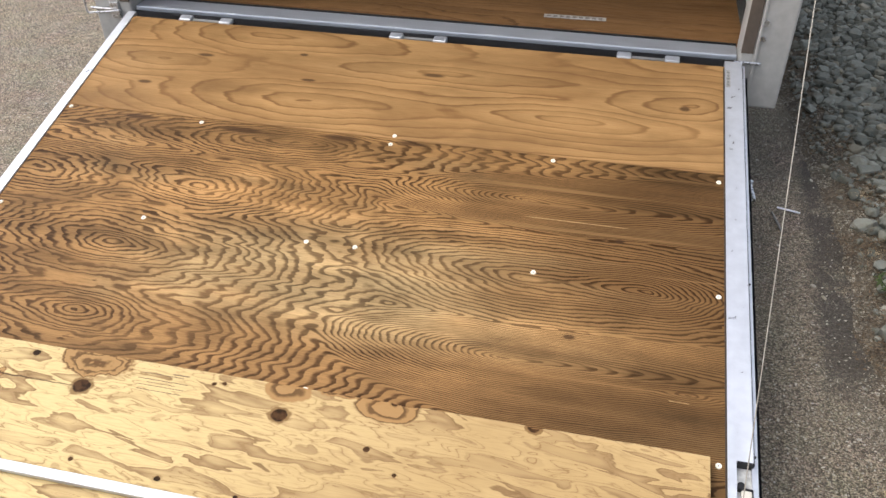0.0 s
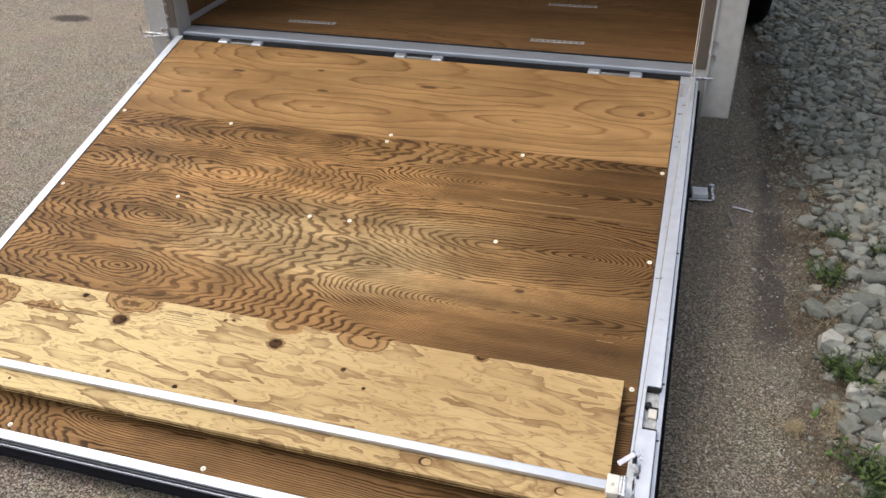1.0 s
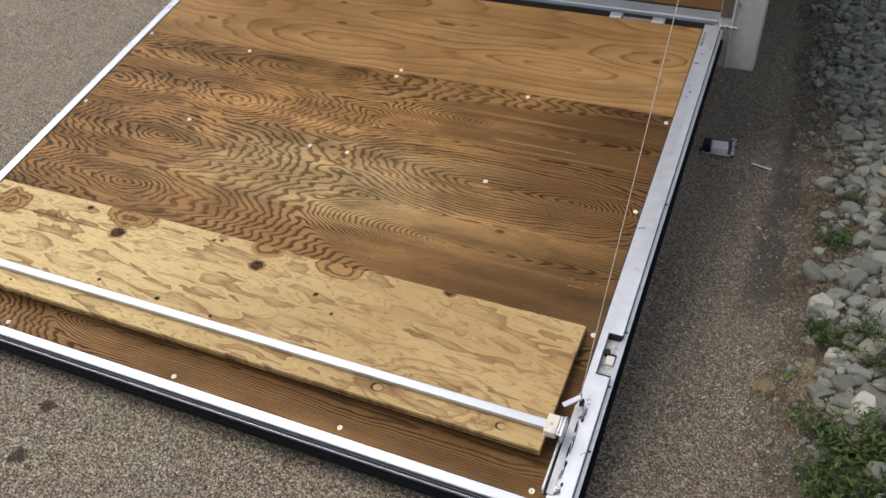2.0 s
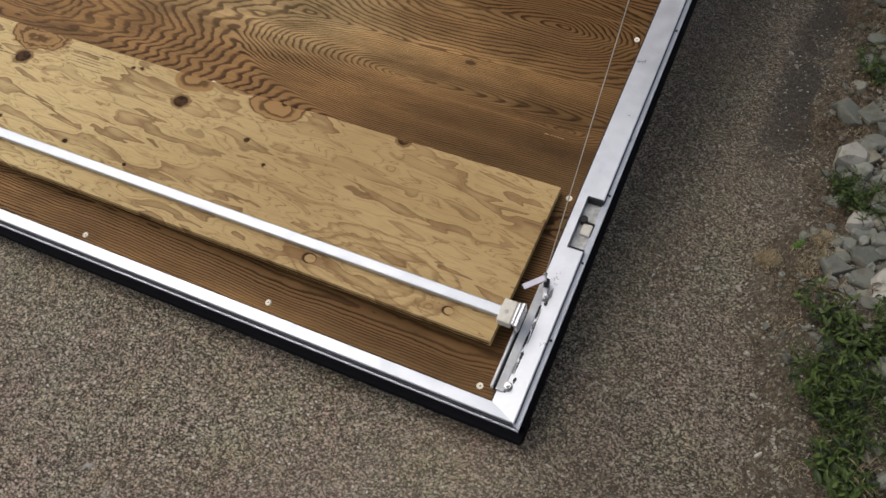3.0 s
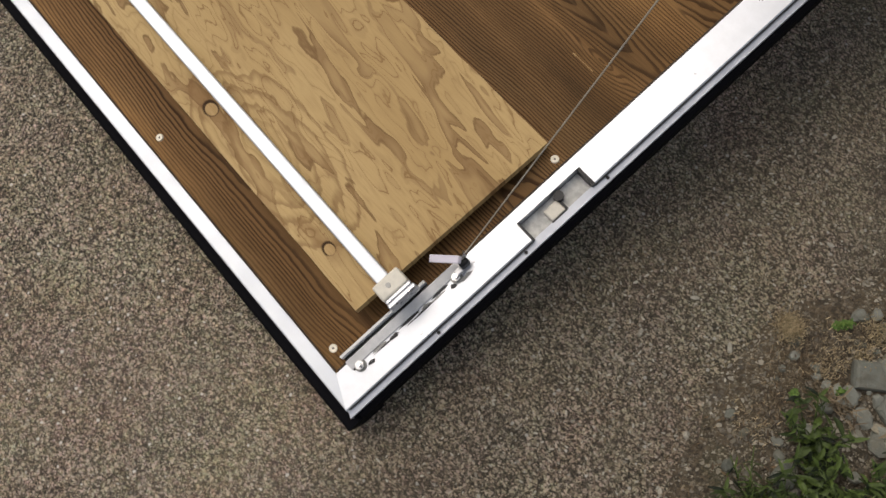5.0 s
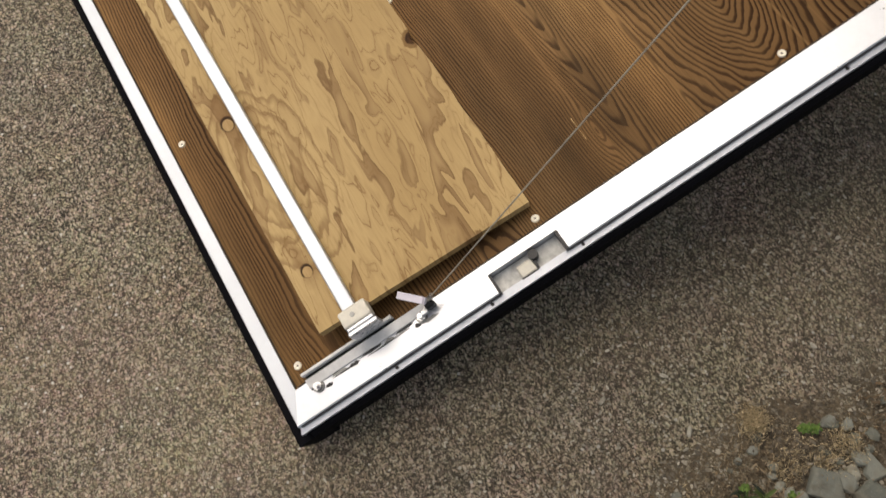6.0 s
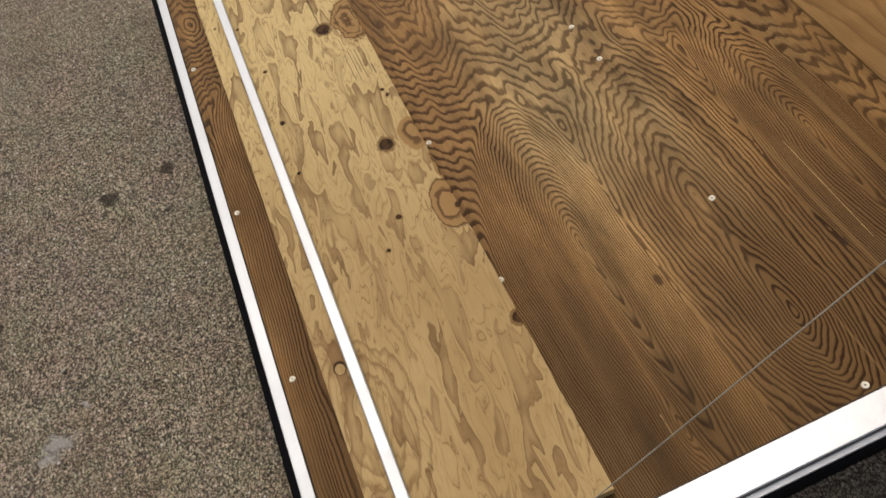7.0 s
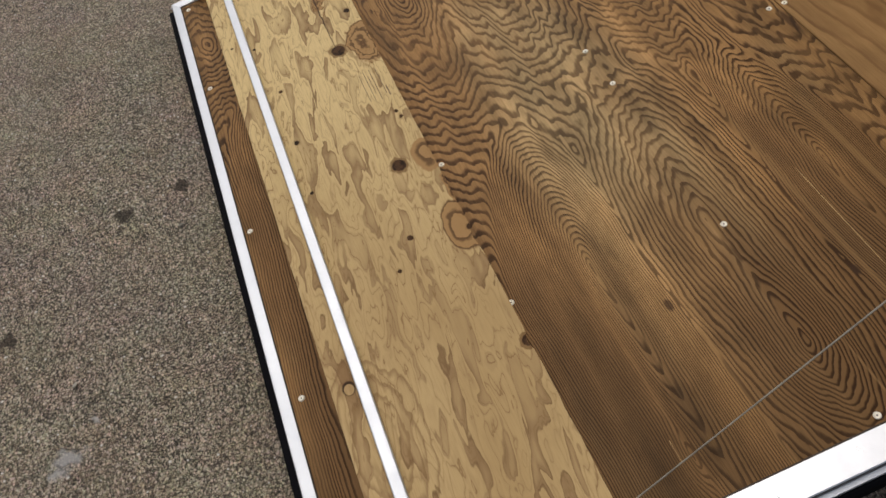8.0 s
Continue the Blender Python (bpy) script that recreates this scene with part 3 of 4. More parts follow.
def bed_rise(x, y):
    d = x - bed_edge(y)
    return 0.03 * (1 - math.exp(-max(d + 0.06, 0) / 0.10)) + 0.008 * noise.noise(Vector((x * 14, y * 14, 1.1))) * min(1, max(0, d + 0.06) * 12) - 0.003


def build_bed():
    bm = bmesh.new()
    offs = [-0.06, -0.045, -0.03, -0.015, 0, 0.02, 0.04, 0.07, 0.1, 0.14, 0.19, 0.25, 0.33, 0.45, 0.6, 0.9, 1.3, 1.62]
    ys = [-2.75 + 0.25 * i for i in range(9)] + [-0.5 + 0.025 * i for i in range(170)] + [3.75 + 0.25 * i for i in range(13)]
    rows = [[bm.verts.new((bed_edge(y) + o, y, bed_rise(bed_edge(y) + o, y))) for o in offs] for y in ys]
    for r0, r1 in zip(rows, rows[1:]):
        for i in range(len(offs) - 1):
            bm.faces.new((r0[i], r0[i + 1], r1[i + 1], r1[i]))
    return tagged(smooth(part("gravel_bed", bm, M_SOIL)), "brown soil bed covered with crushed grey stone", "gravel bed", kind="structure")


bed = build_bed()

# ---- the ramp door ----
X0, X1 = -1.704, 0.075      # outer edges of the aluminium frame
I0, I1 = -1.676, 0.029      # edges of the plywood
YB, YW, YT = -0.037, -0.016, 1.597
ramp = thing("ramp_door", RAMP, "lowered plywood trailer ramp door with bright aluminium edging", "ramp door")


LEAN = math.tan(radians(2.5))


def panel(y0, y1, x_left, x_right, z0, z1, bevel=0.0):
    """A board whose far side follows the slant of the far edging."""
    bm = boxed(0, 1, y0, y1, z0, z1)
    for v in bm.verts:
        v.co.x = x_right if v.co.x > 0.5 else x_left - LEAN * v.co.y
    if bevel:
        bmesh.ops.bevel(bm, geom=bm.edges[:], offset=bevel, segments=1, affect="EDGES")
    return bm


part("plywood_sheet", panel(YW - 0.004, 1.1585, I0 - 0.004, I1 + 0.004, -0.018, 0.0, 0.0012), M_PLY, ramp, "dark brown stained plywood sheet with bold grain")
part("plywood_sheet", panel(1.1605, YT, I0 - 0.004, I1 + 0.004, -0.018, 0.0, 0.0012), M_PLY_UPPER, ramp, "lighter orange-brown stained plywood sheet")
part("core_panel", panel(YB + 0.032, YT, X0 + 0.012, X1 - 0.012, -0.052, -0.0185), M_DARK, ramp, "dark underside of the ramp")

# edging: a flat bright face, a groove and a lower ledge outside
rail = [(I1, 0.004), (X1 - 0.0015, 0.004), (X1, 0.0025), (X1, -0.004), (X1 - 0.002, -0.005), (X1 - 0.002, -0.0065), (X1 + 0.009, -0.008), (X1 + 0.009, -0.0145), (I1, -0.0175)]
NOTCH = (0.291, 0.401)
def mitre(x):
    """Where the side edging meets the foot edging, cut at the corner's diagonal."""
    return YW + (YB - YW) * max(0.0, (x - I1) / (X1 - I1))


def mitre_left(x):
    return YW + (YB - YW) * max(0.0, (I0 - x) / (I0 - X0))


part("side_edging", profile(rail, "y", mitre, NOTCH[0]), M_ALU, ramp, "bright aluminium edging")
part("side_edging", profile(rail, "y", NOTCH[1], YT + 0.02), M_ALU, ramp, "bright aluminium edging")
# beside the latch opening only the inner strip and the ledge go on
part("side_edging", profile([(I1, 0.004), (0.0445, 0.004), (0.0445, -0.0175), (I1, -0.0175)], "y", NOTCH[0], NOTCH[1]), M_ALU, ramp)
part("side_edging", profile([(X1 - 0.002, -0.0065), (X1 + 0.009, -0.008), (X1 + 0.009, -0.0145), (X1 - 0.002, -0.0175)], "y", NOTCH[0], NOTCH[1]), M_ALU, ramp)
SKEW = pose(I0, 0, 0, 0, 0, 2.5) @ pose(-I0, 0, 0)
left = [(I0 + (I1 - x) * (I0 - X0) / (X1 - I1), z) if x <= X1 else (X0 - (x - X1), z) for x, z in rail]
# thin dark strips, so that the edging's grooves read darker
for y0, y1 in ((YB + 0.004, NOTCH[0]), (NOTCH[1], YT)):
    part("groove", boxed(X1 - 0.0005, X1 + 0.0014, y0, y1, -0.0085, 0.0005), M_DARK, ramp, "thin dark line along the edging")
part("side_edging", profile(left, "y", mitre_left, YT + 0.02), M_ALU, ramp, "bright aluminium edging").matrix_basis = SKEW
foot = [(YW, 0.004), (YB + 0.0015, 0.004), (YB, 0.0025), (YB, -0.017), (YB + 0.004, -0.0175), (YB + 0.004, -0.0195), (YB - 0.004, -0.020), (YB - 0.004, -0.0265), (YB + 0.004, -0.027), (YW, -0.0175)]
part("foot_edging", profile(foot, "x", lambda y: I0 + 0.0005 - (I0 - X0) * (YW - y) / (YW - YB), lambda y: I1 - 0.0003 + (X1 - I1) * (YW - y) / (YW - YB)), M_ALU_BAR, ramp, "bright aluminium edging")
part("groove", boxed(X0 + 0.004, X1 - 0.002, YB - 0.0012, YB + 0.0005, -0.0050, -0.0012), M_DARK, ramp, "thin dark line along the edging")
part("groove", boxed(X0 + 0.004, X1 - 0.002, YB - 0.0012, YB + 0.0005, -0.0195, -0.0135), M_DARK, ramp, "thin dark line along the edging")
# black rubber and steel below the edging
skirt = [(X1 + 0.002, -0.015), (X1 + 0.013, -0.0155), (X1 + 0.017, -0.020), (X1 + 0.016, -0.050), (X1 + 0.010, -0.066), (X1 - 0.03, -0.066), (X1 - 0.03, -0.02), (X1 - 0.005, -0.0185)]
part("rubber_skirt", profile(skirt, "y", YB + 0.006, YT - 0.02), M_BLACK, ramp, "black rubber skirt")
part("rubber_skirt", profile([(X0 - (x - X1), z) for x, z in skirt], "y", YB - 0.003, YT - 0.02), M_BLACK, ramp, "black rubber skirt").matrix_basis = SKEW
toe = [(YB - 0.001, -0.0272), (YB - 0.018, -0.0275), (YB - 0.022, -0.031), (YB - 0.020, -0.036), (YB - 0.006, -0.066), (YB + 0.03, -0.070), (YB + 0.03, -0.03), (YB + 0.0045, -0.0285)]
part("rubber_skirt", profile(toe, "x", X0 - 0.018, X1 + 0.016), M_BLACK, ramp, "black rubber skirt")


def screw_mesh():
    bm = bmesh.new()
    bmesh.ops.create_cone(bm, cap_ends=True, segments=14, radius1=0.0062, radius2=0.0052, depth=0.0022)
    bmesh.ops.translate(bm, verts=bm.verts, vec=(0, 0, 0.0006))
    top = [f for f in bm.faces if f.normal.z > 0.9]
    inner = bmesh.ops.inset_region(bm, faces=top, thickness=0.0037)
    bmesh.ops.translate(bm, verts=list({v for f in top for v in f.verts}), vec=(0, 0, -0.0011))
    for face in top:
        face.material_index = 1
    data = bpy.data.meshes.new("screw")
    bm.to_mesh(data)
    bm.free()
    data.materials.append(M_SCREW)
    data.materials.append(M_SEAL)
    return data


SCREW = screw_mesh()
SCREWS = [(0, 0.002), (-0.41, 0.004), (-0.82, -0.002), (-1.304, 0.0), (-1.652, 0.002), (0.014, 0.387), (0.014, 0.778), (0.014, 1.13),
          (-1.312, 0.785), (-0.899, 0.778), (-0.783, 0.781), (-0.376, 0.778), (-0.772, 0.40), (-0.794, 1.137), (-0.792, 1.17), (-1.318, 1.142),
          (-0.38, 1.142), (-1.712, 1.15), (-1.694, 0.775), (-1.676, 0.387), (-0.41, 0.395)]
for i, (x, y) in enumerate(SCREWS):
    s = new("screw", SCREW)
    s.parent = ramp
    s.matrix_basis = pose(x, y, 0.0, 4 * math.sin(i * 3.1), 4 * math.cos(i * 2.3), i * 37)

# solid dark strips stand in for the shaded, grimy gap inside the edging
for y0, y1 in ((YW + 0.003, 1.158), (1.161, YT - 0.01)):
    part("gap_shade", boxed(I1 - 0.0035, I1 + 0.0005, y0, y1, -0.004, 0.0022, bevel=0.0008), M_GAP_SHADE, ramp, "dark strip for the shaded, grimy gap beside the edging")
part("gap_shade", boxed(I0 + 0.01, I1 - 0.004, YW - 0.0005, YW + 0.0022, -0.004, 0.0018, bevel=0.0006), M_GAP_SHADE, ramp, "dark strip for the shaded, grimy gap beside the edging")
# shallow scratches down to bare wood
for x0, x1, y in ((-0.42, -0.185, 0.943), (-0.078, -0.04, 0.506)):
    part("scratch", boxed(x0, x1, y - 0.0005, y + 0.0005, -0.001, 0.0005), M_FLAP, ramp, "pale scratch")

sticker = part("sticker", boxed(0.033, 0.043, 1.500, 1.575, 0.0041, 0.0046), M_TAPE, ramp, "small white worn sticker")
for i in range(5):
    part("print_bar", boxed(0.035, 0.041, 1.506 + 0.0135 * i, 1.514 + 0.0135 * i, 0.0046, 0.0049), M_DARKGALV, sticker)

# latch seated in the opening of the edging
latch = part("latch", boxed(0.0455, 0.0725, NOTCH[0] + 0.001, NOTCH[1] - 0.001, -0.0175, -0.0135), M_GRIMY, ramp, "metal latch let into the edging")
part("end_wall", boxed(0.046, 0.0755, NOTCH[0] - 0.0004, NOTCH[0] + 0.0036, -0.0135, 0.0043), M_DARK, latch)
part("end_wall", boxed(0.046, 0.0755, NOTCH[1] - 0.0042, NOTCH[1] + 0.0004, -0.0135, 0.0043), M_DARK, latch)
part("bolt", rod(bmesh.new(), (0.053, 0.357, -0.0135), (0.053, 0.357, -0.001), 0.0072, 10), M_DARK, latch, "dark bolt head")
catch = part("catch", boxed(0.054, 0.0725, 0.328, 0.352, -0.0135, -0.0065, bevel=0.002), M_CREAM, latch, "cream latch catch")
part("shadow_gap", boxed(0.0525, 0.0735, 0.352, 0.3555, -0.0134, -0.006), M_DARK, catch)
part("shadow_gap", boxed(0.0725, 0.0745, 0.327, 0.354, -0.0134, -0.006), M_DARK, catch)
for y in (0.12, 0.275, 0.42, 0.83):
    part("rivet", rod(bmesh.new(), (X1 + 0.004, y, -0.0075), (X1 + 0.004, y, -0.0058), 0.0025, 10), M_DARK, ramp)

# hinges at the head of the ramp
for x in (-1.508, -0.836, -0.176):
    hinge = part("hinge", rod(bmesh.new(), (x - 0.045, 1.612, -0.008), (x + 0.045, 1.612, -0.008), 0.006, 12), M_DARKGALV, ramp, "steel strap hinge")
    for dx in (-0.066, 0.066):
        part("knuckle", boxed(x + dx - 0.02, x + dx + 0.02, 1.594, 1.622, -0.012, 0.005, bevel=0.004), M_ALU_BAR, hinge, "bright hinge knuckle")
# solid strip whose dark colour stands for the shade between ramp and sill
part("hinge_gap", boxed(-1.765, X1, YT, 1.640, -0.05, -0.007), M_DARK, ramp, "dark strip for the shade in the hinge gap")

# ---- the flap folded back on the ramp ----
FLAP = RAMP @ pose(0, 0.39, 0.0195, -5.0, 0, 0) @ pose(0, -0.39, 0, 0, 0, 0)
flap = thing("ramp_flap", FLAP, "bare pale plywood ramp flap with knots, lying on the ramp", "ramp flap")
FX0, FX1, FY0, FY1 = -1.664, -0.004, 0.062, 0.392


def flap_board():
    """The board, with a slightly ragged sawn outline."""
    bm = bmesh.new()
    rim = []
    n = 90
    for i in range(n + 1):
        x = FX1 + (FX0 - FX1) * i / n
        rim.append((x, FY0 + 0.0012 * noise.noise(Vector((x * 25, 1, 0)))))
    for i in range(14):
        rim.append((FX0 + 0.001 * noise.noise(Vector((3, i * 0.8, 0))), FY0 + (FY1 - FY0) * (i + 1) / 15))
    for i in range(n + 1):
        x = FX0 + (FX1 - FX0) * i / n
        chip = 0.006 * max(0, 1 - abs(x + 0.319) / 0.014) + 0.005 * max(0, 1 - abs(x + 0.56) / 0.03)
        rim.append((x, FY1 + 0.0015 * noise.noise(Vector((x * 25, 7, 0))) - chip))
    low = [bm.verts.new((x, y, -0.0165)) for x, y in rim]
    top = [bm.verts.new((x, y, 0.0)) for x, y in rim]
    bm.faces.new(top)
    bm.faces.new(list(reversed(low)))
    for i in range(len(rim)):
        j = (i + 1) % len(rim)
        bm.faces.new((low[i], low[j], top[j], top[i]))
    bmesh.ops.recalc_face_normals(bm, faces=bm.faces)
    return bm


part("board", flap_board(), M_FLAP, flap)
part("edge_ply", boxed(FX0 + 0.004, FX1 - 0.003, FY0 - 0.0008, FY0 + 0.01, -0.0125, -0.0085), M_PLY, flap, "brown inner ply at the edge")
stamp = part("grade_stamp", boxed(-1.102, -0.995, 0.352, 0.3535, -0.0005, 0.0003), M_INK, flap, "faded ink grade stamp")
for a, b, c, d in ((-1.10, -0.998, 0.338, 0.3392), (-1.095, -1.0, 0.327, 0.3282), (-1.10, -1.01, 0.366, 0.3672), (-1.08, -1.02, 0.345, 0.3462), (-1.035, -1.0, 0.371, 0.3735)):
    part("line", boxed(a, b, c, d, -0.0005, 0.0003), M_INK, stamp)
part("rest_block", boxed(FX1 - 0.2, FX1 - 0.16, FY0 + 0.012, FY0 + 0.05, -0.046, -0.017), M_PLY, flap)
part("rest_block", boxed(FX0 + 0.16, FX0 + 0.2, FY0 + 0.012, FY0 + 0.05, -0.046, -0.017), M_PLY, flap)

# ---- the bar across the flap, and its bracket ----
bar = thing("cross_bar", RAMP, "white aluminium flat bar lying across the plywood flap", "bar")
part("bar_profile", boxed(-1.662, -0.006, 0.1065, 0.126, 0.0465, 0.0595, bevel=0.002), M_ALU_BAR, bar)
cap = part("end_clamp", boxed(-0.008, 0.0165, 0.098, 0.140, 0.040, 0.0615, bevel=0.003), M_CREAM, bar, "cream and steel end clamp")
part("clamp_lip", boxed(0.022, 0.029, 0.098, 0.143, 0.030, 0.060, bevel=0.002), M_STEEL, cap)
part("rivet", rod(bmesh.new(), (0.004, 0.117, 0.0610), (0.004, 0.117, 0.0625), 0.0035, 12), M_GREY, cap)
part("fold", boxed(0.0165, 0.0225, 0.099, 0.141, 0.052, 0.0605, bevel=0.002), M_STEEL, cap, "folded steel lip")
far_cap = part("end_clamp", boxed(-1.672, -1.648, 0.098, 0.140, 0.040, 0.0615, bevel=0.003), M_CREAM, bar, "cream and steel end clamp")
part("clamp_lip", boxed(-1.680, -1.671, 0.098, 0.143, 0.012, 0.060, bevel=0.002), M_STEEL, far_cap)

# the far bracket's shaded face is put into its darker steel colour
far_bracket = thing("spring_bracket", RAMP @ pose(-1.689, 0, 0, 0, 0, 2.5), "steel bracket bolted inside the far ramp edging, coloured dark for its shaded face", "bracket", "spring brackets")
part("upright", boxed(-0.0015, 0.0015, 0.022, 0.215, 0.0045, 0.044, bevel=0.0008), M_DARKGALV, far_bracket)
part("base_flange", boxed(-0.020, -0.0015, 0.022, 0.215, 0.0044, 0.0066, bevel=0.0008), M_DARKGALV, far_bracket)
for y in (0.034, 0.200):
    part("bolt", rod(bmesh.new(), (-0.0115, y, 0.006), (-0.0115, y, 0.012), 0.0065, 6), M_STEEL, far_bracket, "hexagon bolt head")

bracket = thing("spring_bracket", RAMP, "zinc-plated steel bracket bolted inside the ramp edging", "bracket", "spring brackets")
part("upright", boxed(-0.0013, 0.0013, 0.004, 0.205, 0.0, 0.0135, bevel=0.0008, m=pose(0.0400, 0, 0.0056, 0, -74, 0)), M_PLATE, bracket)
part("inner_rail", boxed(0.0180, 0.0222, 0.004, 0.152, 0.001, 0.017, bevel=0.0008), M_PLATE, bracket)
# dark strip laid in as the shade between inner rail and plate
part("gap", boxed(0.0222, 0.0275, 0.005, 0.152, 0.0005, 0.0055), M_DARK, bracket, "dark strip for the shaded gap between rail and plate")
for y in (0.016, 0.186):
    bolt = part("bolt", rod(bmesh.new(), (0.043, y, 0.006), (0.043, y, 0.011), 0.0062, 6), M_STEEL, bracket, "hexagon bolt head")
    part("washer", rod(bmesh.new(), (0.043, y, 0.0042), (0.043, y, 0.0062), 0.0085, 18), M_DARKGALV, bolt)
    part("thread", rod(bmesh.new(), (0.043, y, 0.010), (0.043, y, 0.018), 0.0036, 10), M_STEEL, bolt)
for i, (x, y, s, w) in enumerate(((0.0385, 0.050, 0.012, 0.0022), (0.041, 0.074, 0.008, 0.003), (0.0385, 0.104, 0.018, 0.0026), (0.0405, 0.132, 0.007, 0.0035), (0.0385, 0.158, 0.014, 0.0022), (0.046, 0.030, 0.006, 0.003), (0.047, 0.196, 0.01, 0.003), (0.0415, 0.060, 0.020, 0.0012), (0.0425, 0.118, 0.022, 0.0013), (0.0420, 0.150, 0.014, 0.0012), (0.038, 0.014, 0.009, 0.004), (0.0455, 0.176, 0.005, 0.0035))):
    bm = bmesh.new()
    turns = [q * math.tau / 18 for q in range(18)]
    ring = [bm.verts.new((x + 0.0035 + 0.8 * w * math.cos(a) * (1 + 0.9 * noise.noise(Vector((a, i, 0)))), y + s * math.sin(a) * (1 + 0.6 * noise.noise(Vector((a * 1.7, i, 4)))), 0.0041)) for a in turns]
    face = bmesh.ops.extrude_face_region(bm, geom=[bm.faces.new(ring)])
    bmesh.ops.translate(bm, verts=[v for v in face["geom"] if isinstance(v, bmesh.types.BMVert)], vec=(0, 0, 0.0008))
    bmesh.ops.recalc_face_normals(bm, faces=bm.faces)
    part("grease_smear", bm, M_DARK if i % 3 else M_DARKGALV, bracket, "dark greasy smear")
part("link", boxed(0.0345, 0.0435, 0.199, 0.213, 0.008, 0.026, bevel=0.003), M_DARK, bracket, "dark cable link")
part("shackle", boxed(0.037, 0.046, 0.188, 0.200, 0.010, 0.017, bevel=0.002), M_STEEL, bracket, "small bright shackle")
tag = thing("cable_tag", RAMP @ pose(0.022, 0.190, 0.040, 8, -6, 43), "small lilac plastic tag on the cable end", "tag")
part("tag_plate", boxed(-0.019, 0.020, -0.0050, 0.0052, -0.0012, 0.0012, bevel=0.001), M_TAG, tag)
part("tag_fold", boxed(0.012, 0.022, -0.005, 0.005, -0.008, -0.001, bevel=0.002), M_TAG, tag)

cable = thing("lift_cable", RAMP, "thin taut steel lifting cable of the ramp door", "cable")
C_LOW, C_TOP = Vector((0.0338, 0.206, 0.026)), Vector((0.060, 1.668, 1.270))


def slack(s):
    """A point of the cable, which hangs a little below the straight line."""
    return C_LOW.lerp(C_TOP, s) + 4 * s * (1 - s) * Vector((0, 0, -0.003))


wire = bmesh.new()
side = (C_TOP - C_LOW).cross(Vector((1, 0, 0))).normalized()
turns = [0.00095 * (side * math.cos(q * math.tau / 8) + Vector((1, 0, 0)) * math.sin(q * math.tau / 8)) for q in range(8)]
rings = [[wire.verts.new(slack(i / 16) + v) for v in turns] for i in range(17)]
for r0, r1 in zip(rings, rings[1:]):
    for q in range(8):
        wire.faces.new((r0[q], r0[(q + 1) % 8], r1[(q + 1) % 8], r1[q]))
wire.faces.new(rings[0])
wire.faces.new(rings[-1])
bmesh.ops.recalc_face_normals(wire, faces=wire.faces)
part("wire", wire, M_CABLE, cable)
part("ferrule", rod(bmesh.new(), C_LOW, slack(0.007), 0.0034, 10), M_STEEL, cable)

# ---- the trailer ----
FLOOR = 0.41
trailer = thing("trailer", pose(0, 0, 0), "enclosed cargo trailer with grey rear posts and stained plywood floor", "trailer")
TX0, TX1, TY0, TY1, TZ = -1.900, 0.193, 1.605, 5.3, 2.35
part("floor_panel", boxed(-1.80, 0.085, 1.692, TY1 - 0.05, FLOOR - 0.02, FLOOR), M_FLOOR, trailer, "dark brown stained plywood floor")
part("sill", boxed(-1.768, 0.064, 1.616, 1.690, FLOOR - 0.075, FLOOR + 0.003, bevel=0.004), M_ALU_BAR, trailer, "bright aluminium rear sill")
part("sill_lip", boxed(-1.768, 0.064, 1.690, 1.698, FLOOR - 0.01, FLOOR + 0.006, bevel=0.0015), M_DARK, trailer)
for x0, x1, xi in ((0.066, TX1, 0.107), (TX0, -1.772, -1.815)):
    post = part("rear_post", boxed(x0, x1, 1.600, 1.690, 0.270, TZ - 0.05, bevel=0.006), M_GREY, trailer, "grey painted steel rear post")
    part("post_flange", boxed(xi - 0.004, xi + 0.004, 1.5935, 1.6005, 0.272, TZ - 0.06, bevel=0.002), M_GREY, post)
    for z in (0.474, 0.518, 0.9, 1.4):
        part("bolt", rod(bmesh.new(), (xi + 0.009, 1.601, z), (xi + 0.009, 1.592, z), 0.008, 6), M_STEEL, post)
    part("door_seal", boxed(x0 + 0.002 if x0 > 0 else x1 - 0.034, x0 + 0.034 if x0 > 0 else x1 - 0.002, 1.596, 1.6005, 0.43, TZ - 0.06, bevel=0.001), M_SEAL, post, "brown rubber door seal")
    part("hinge_pin", rod(bmesh.new(), (x0 - 0.012, 1.594, 0.404), (0.125 if x0 > 0 else x1 - 0.035, 1.594, 0.404), 0.004, 10), M_STEEL, post)
part("header", boxed(TX0 + 0.005, TX1 - 0.005, 1.603, 1.688, TZ - 0.18, TZ - 0.04, bevel=0.006), M_GREY, trailer)
part("side_wall", boxed(TX1 - 0.055, TX1 - 0.012, 1.690, TY1, 0.35, TZ - 0.05), M_WALL, trailer)
part("side_wall", boxed(TX0 + 0.012, TX0 + 0.055, 1.690, TY1, 0.35, TZ - 0.05), M_WALL, trailer)
for x0, x1 in ((TX1 - 0.062, TX1 - 0.0555), (TX0 + 0.0555, TX0 + 0.062)):
    part("wall_lining", boxed(x0, x1, 1.6915, TY1 - 0.046, 0.413, TZ - 0.055), M_FLOOR, trailer, "brown plywood wall lining")
part("front_wall", boxed(TX0 + 0.055, TX1 - 0.055, TY1 - 0.045, TY1, 0.35, TZ - 0.05), M_WALL, trailer)
part("roof", boxed(TX0, TX1, 1.60, TY1 + 0.01, TZ - 0.04, TZ, bevel=0.01), M_WALL, trailer)
part("chassis_rail", boxed(-1.74, -1.66, 1.69, TY1, 0.24, 0.385), M_DARK, trailer)
part("chassis_rail", boxed(-0.06, 0.03, 1.69, TY1, 0.24, 0.385), M_DARK, trailer)
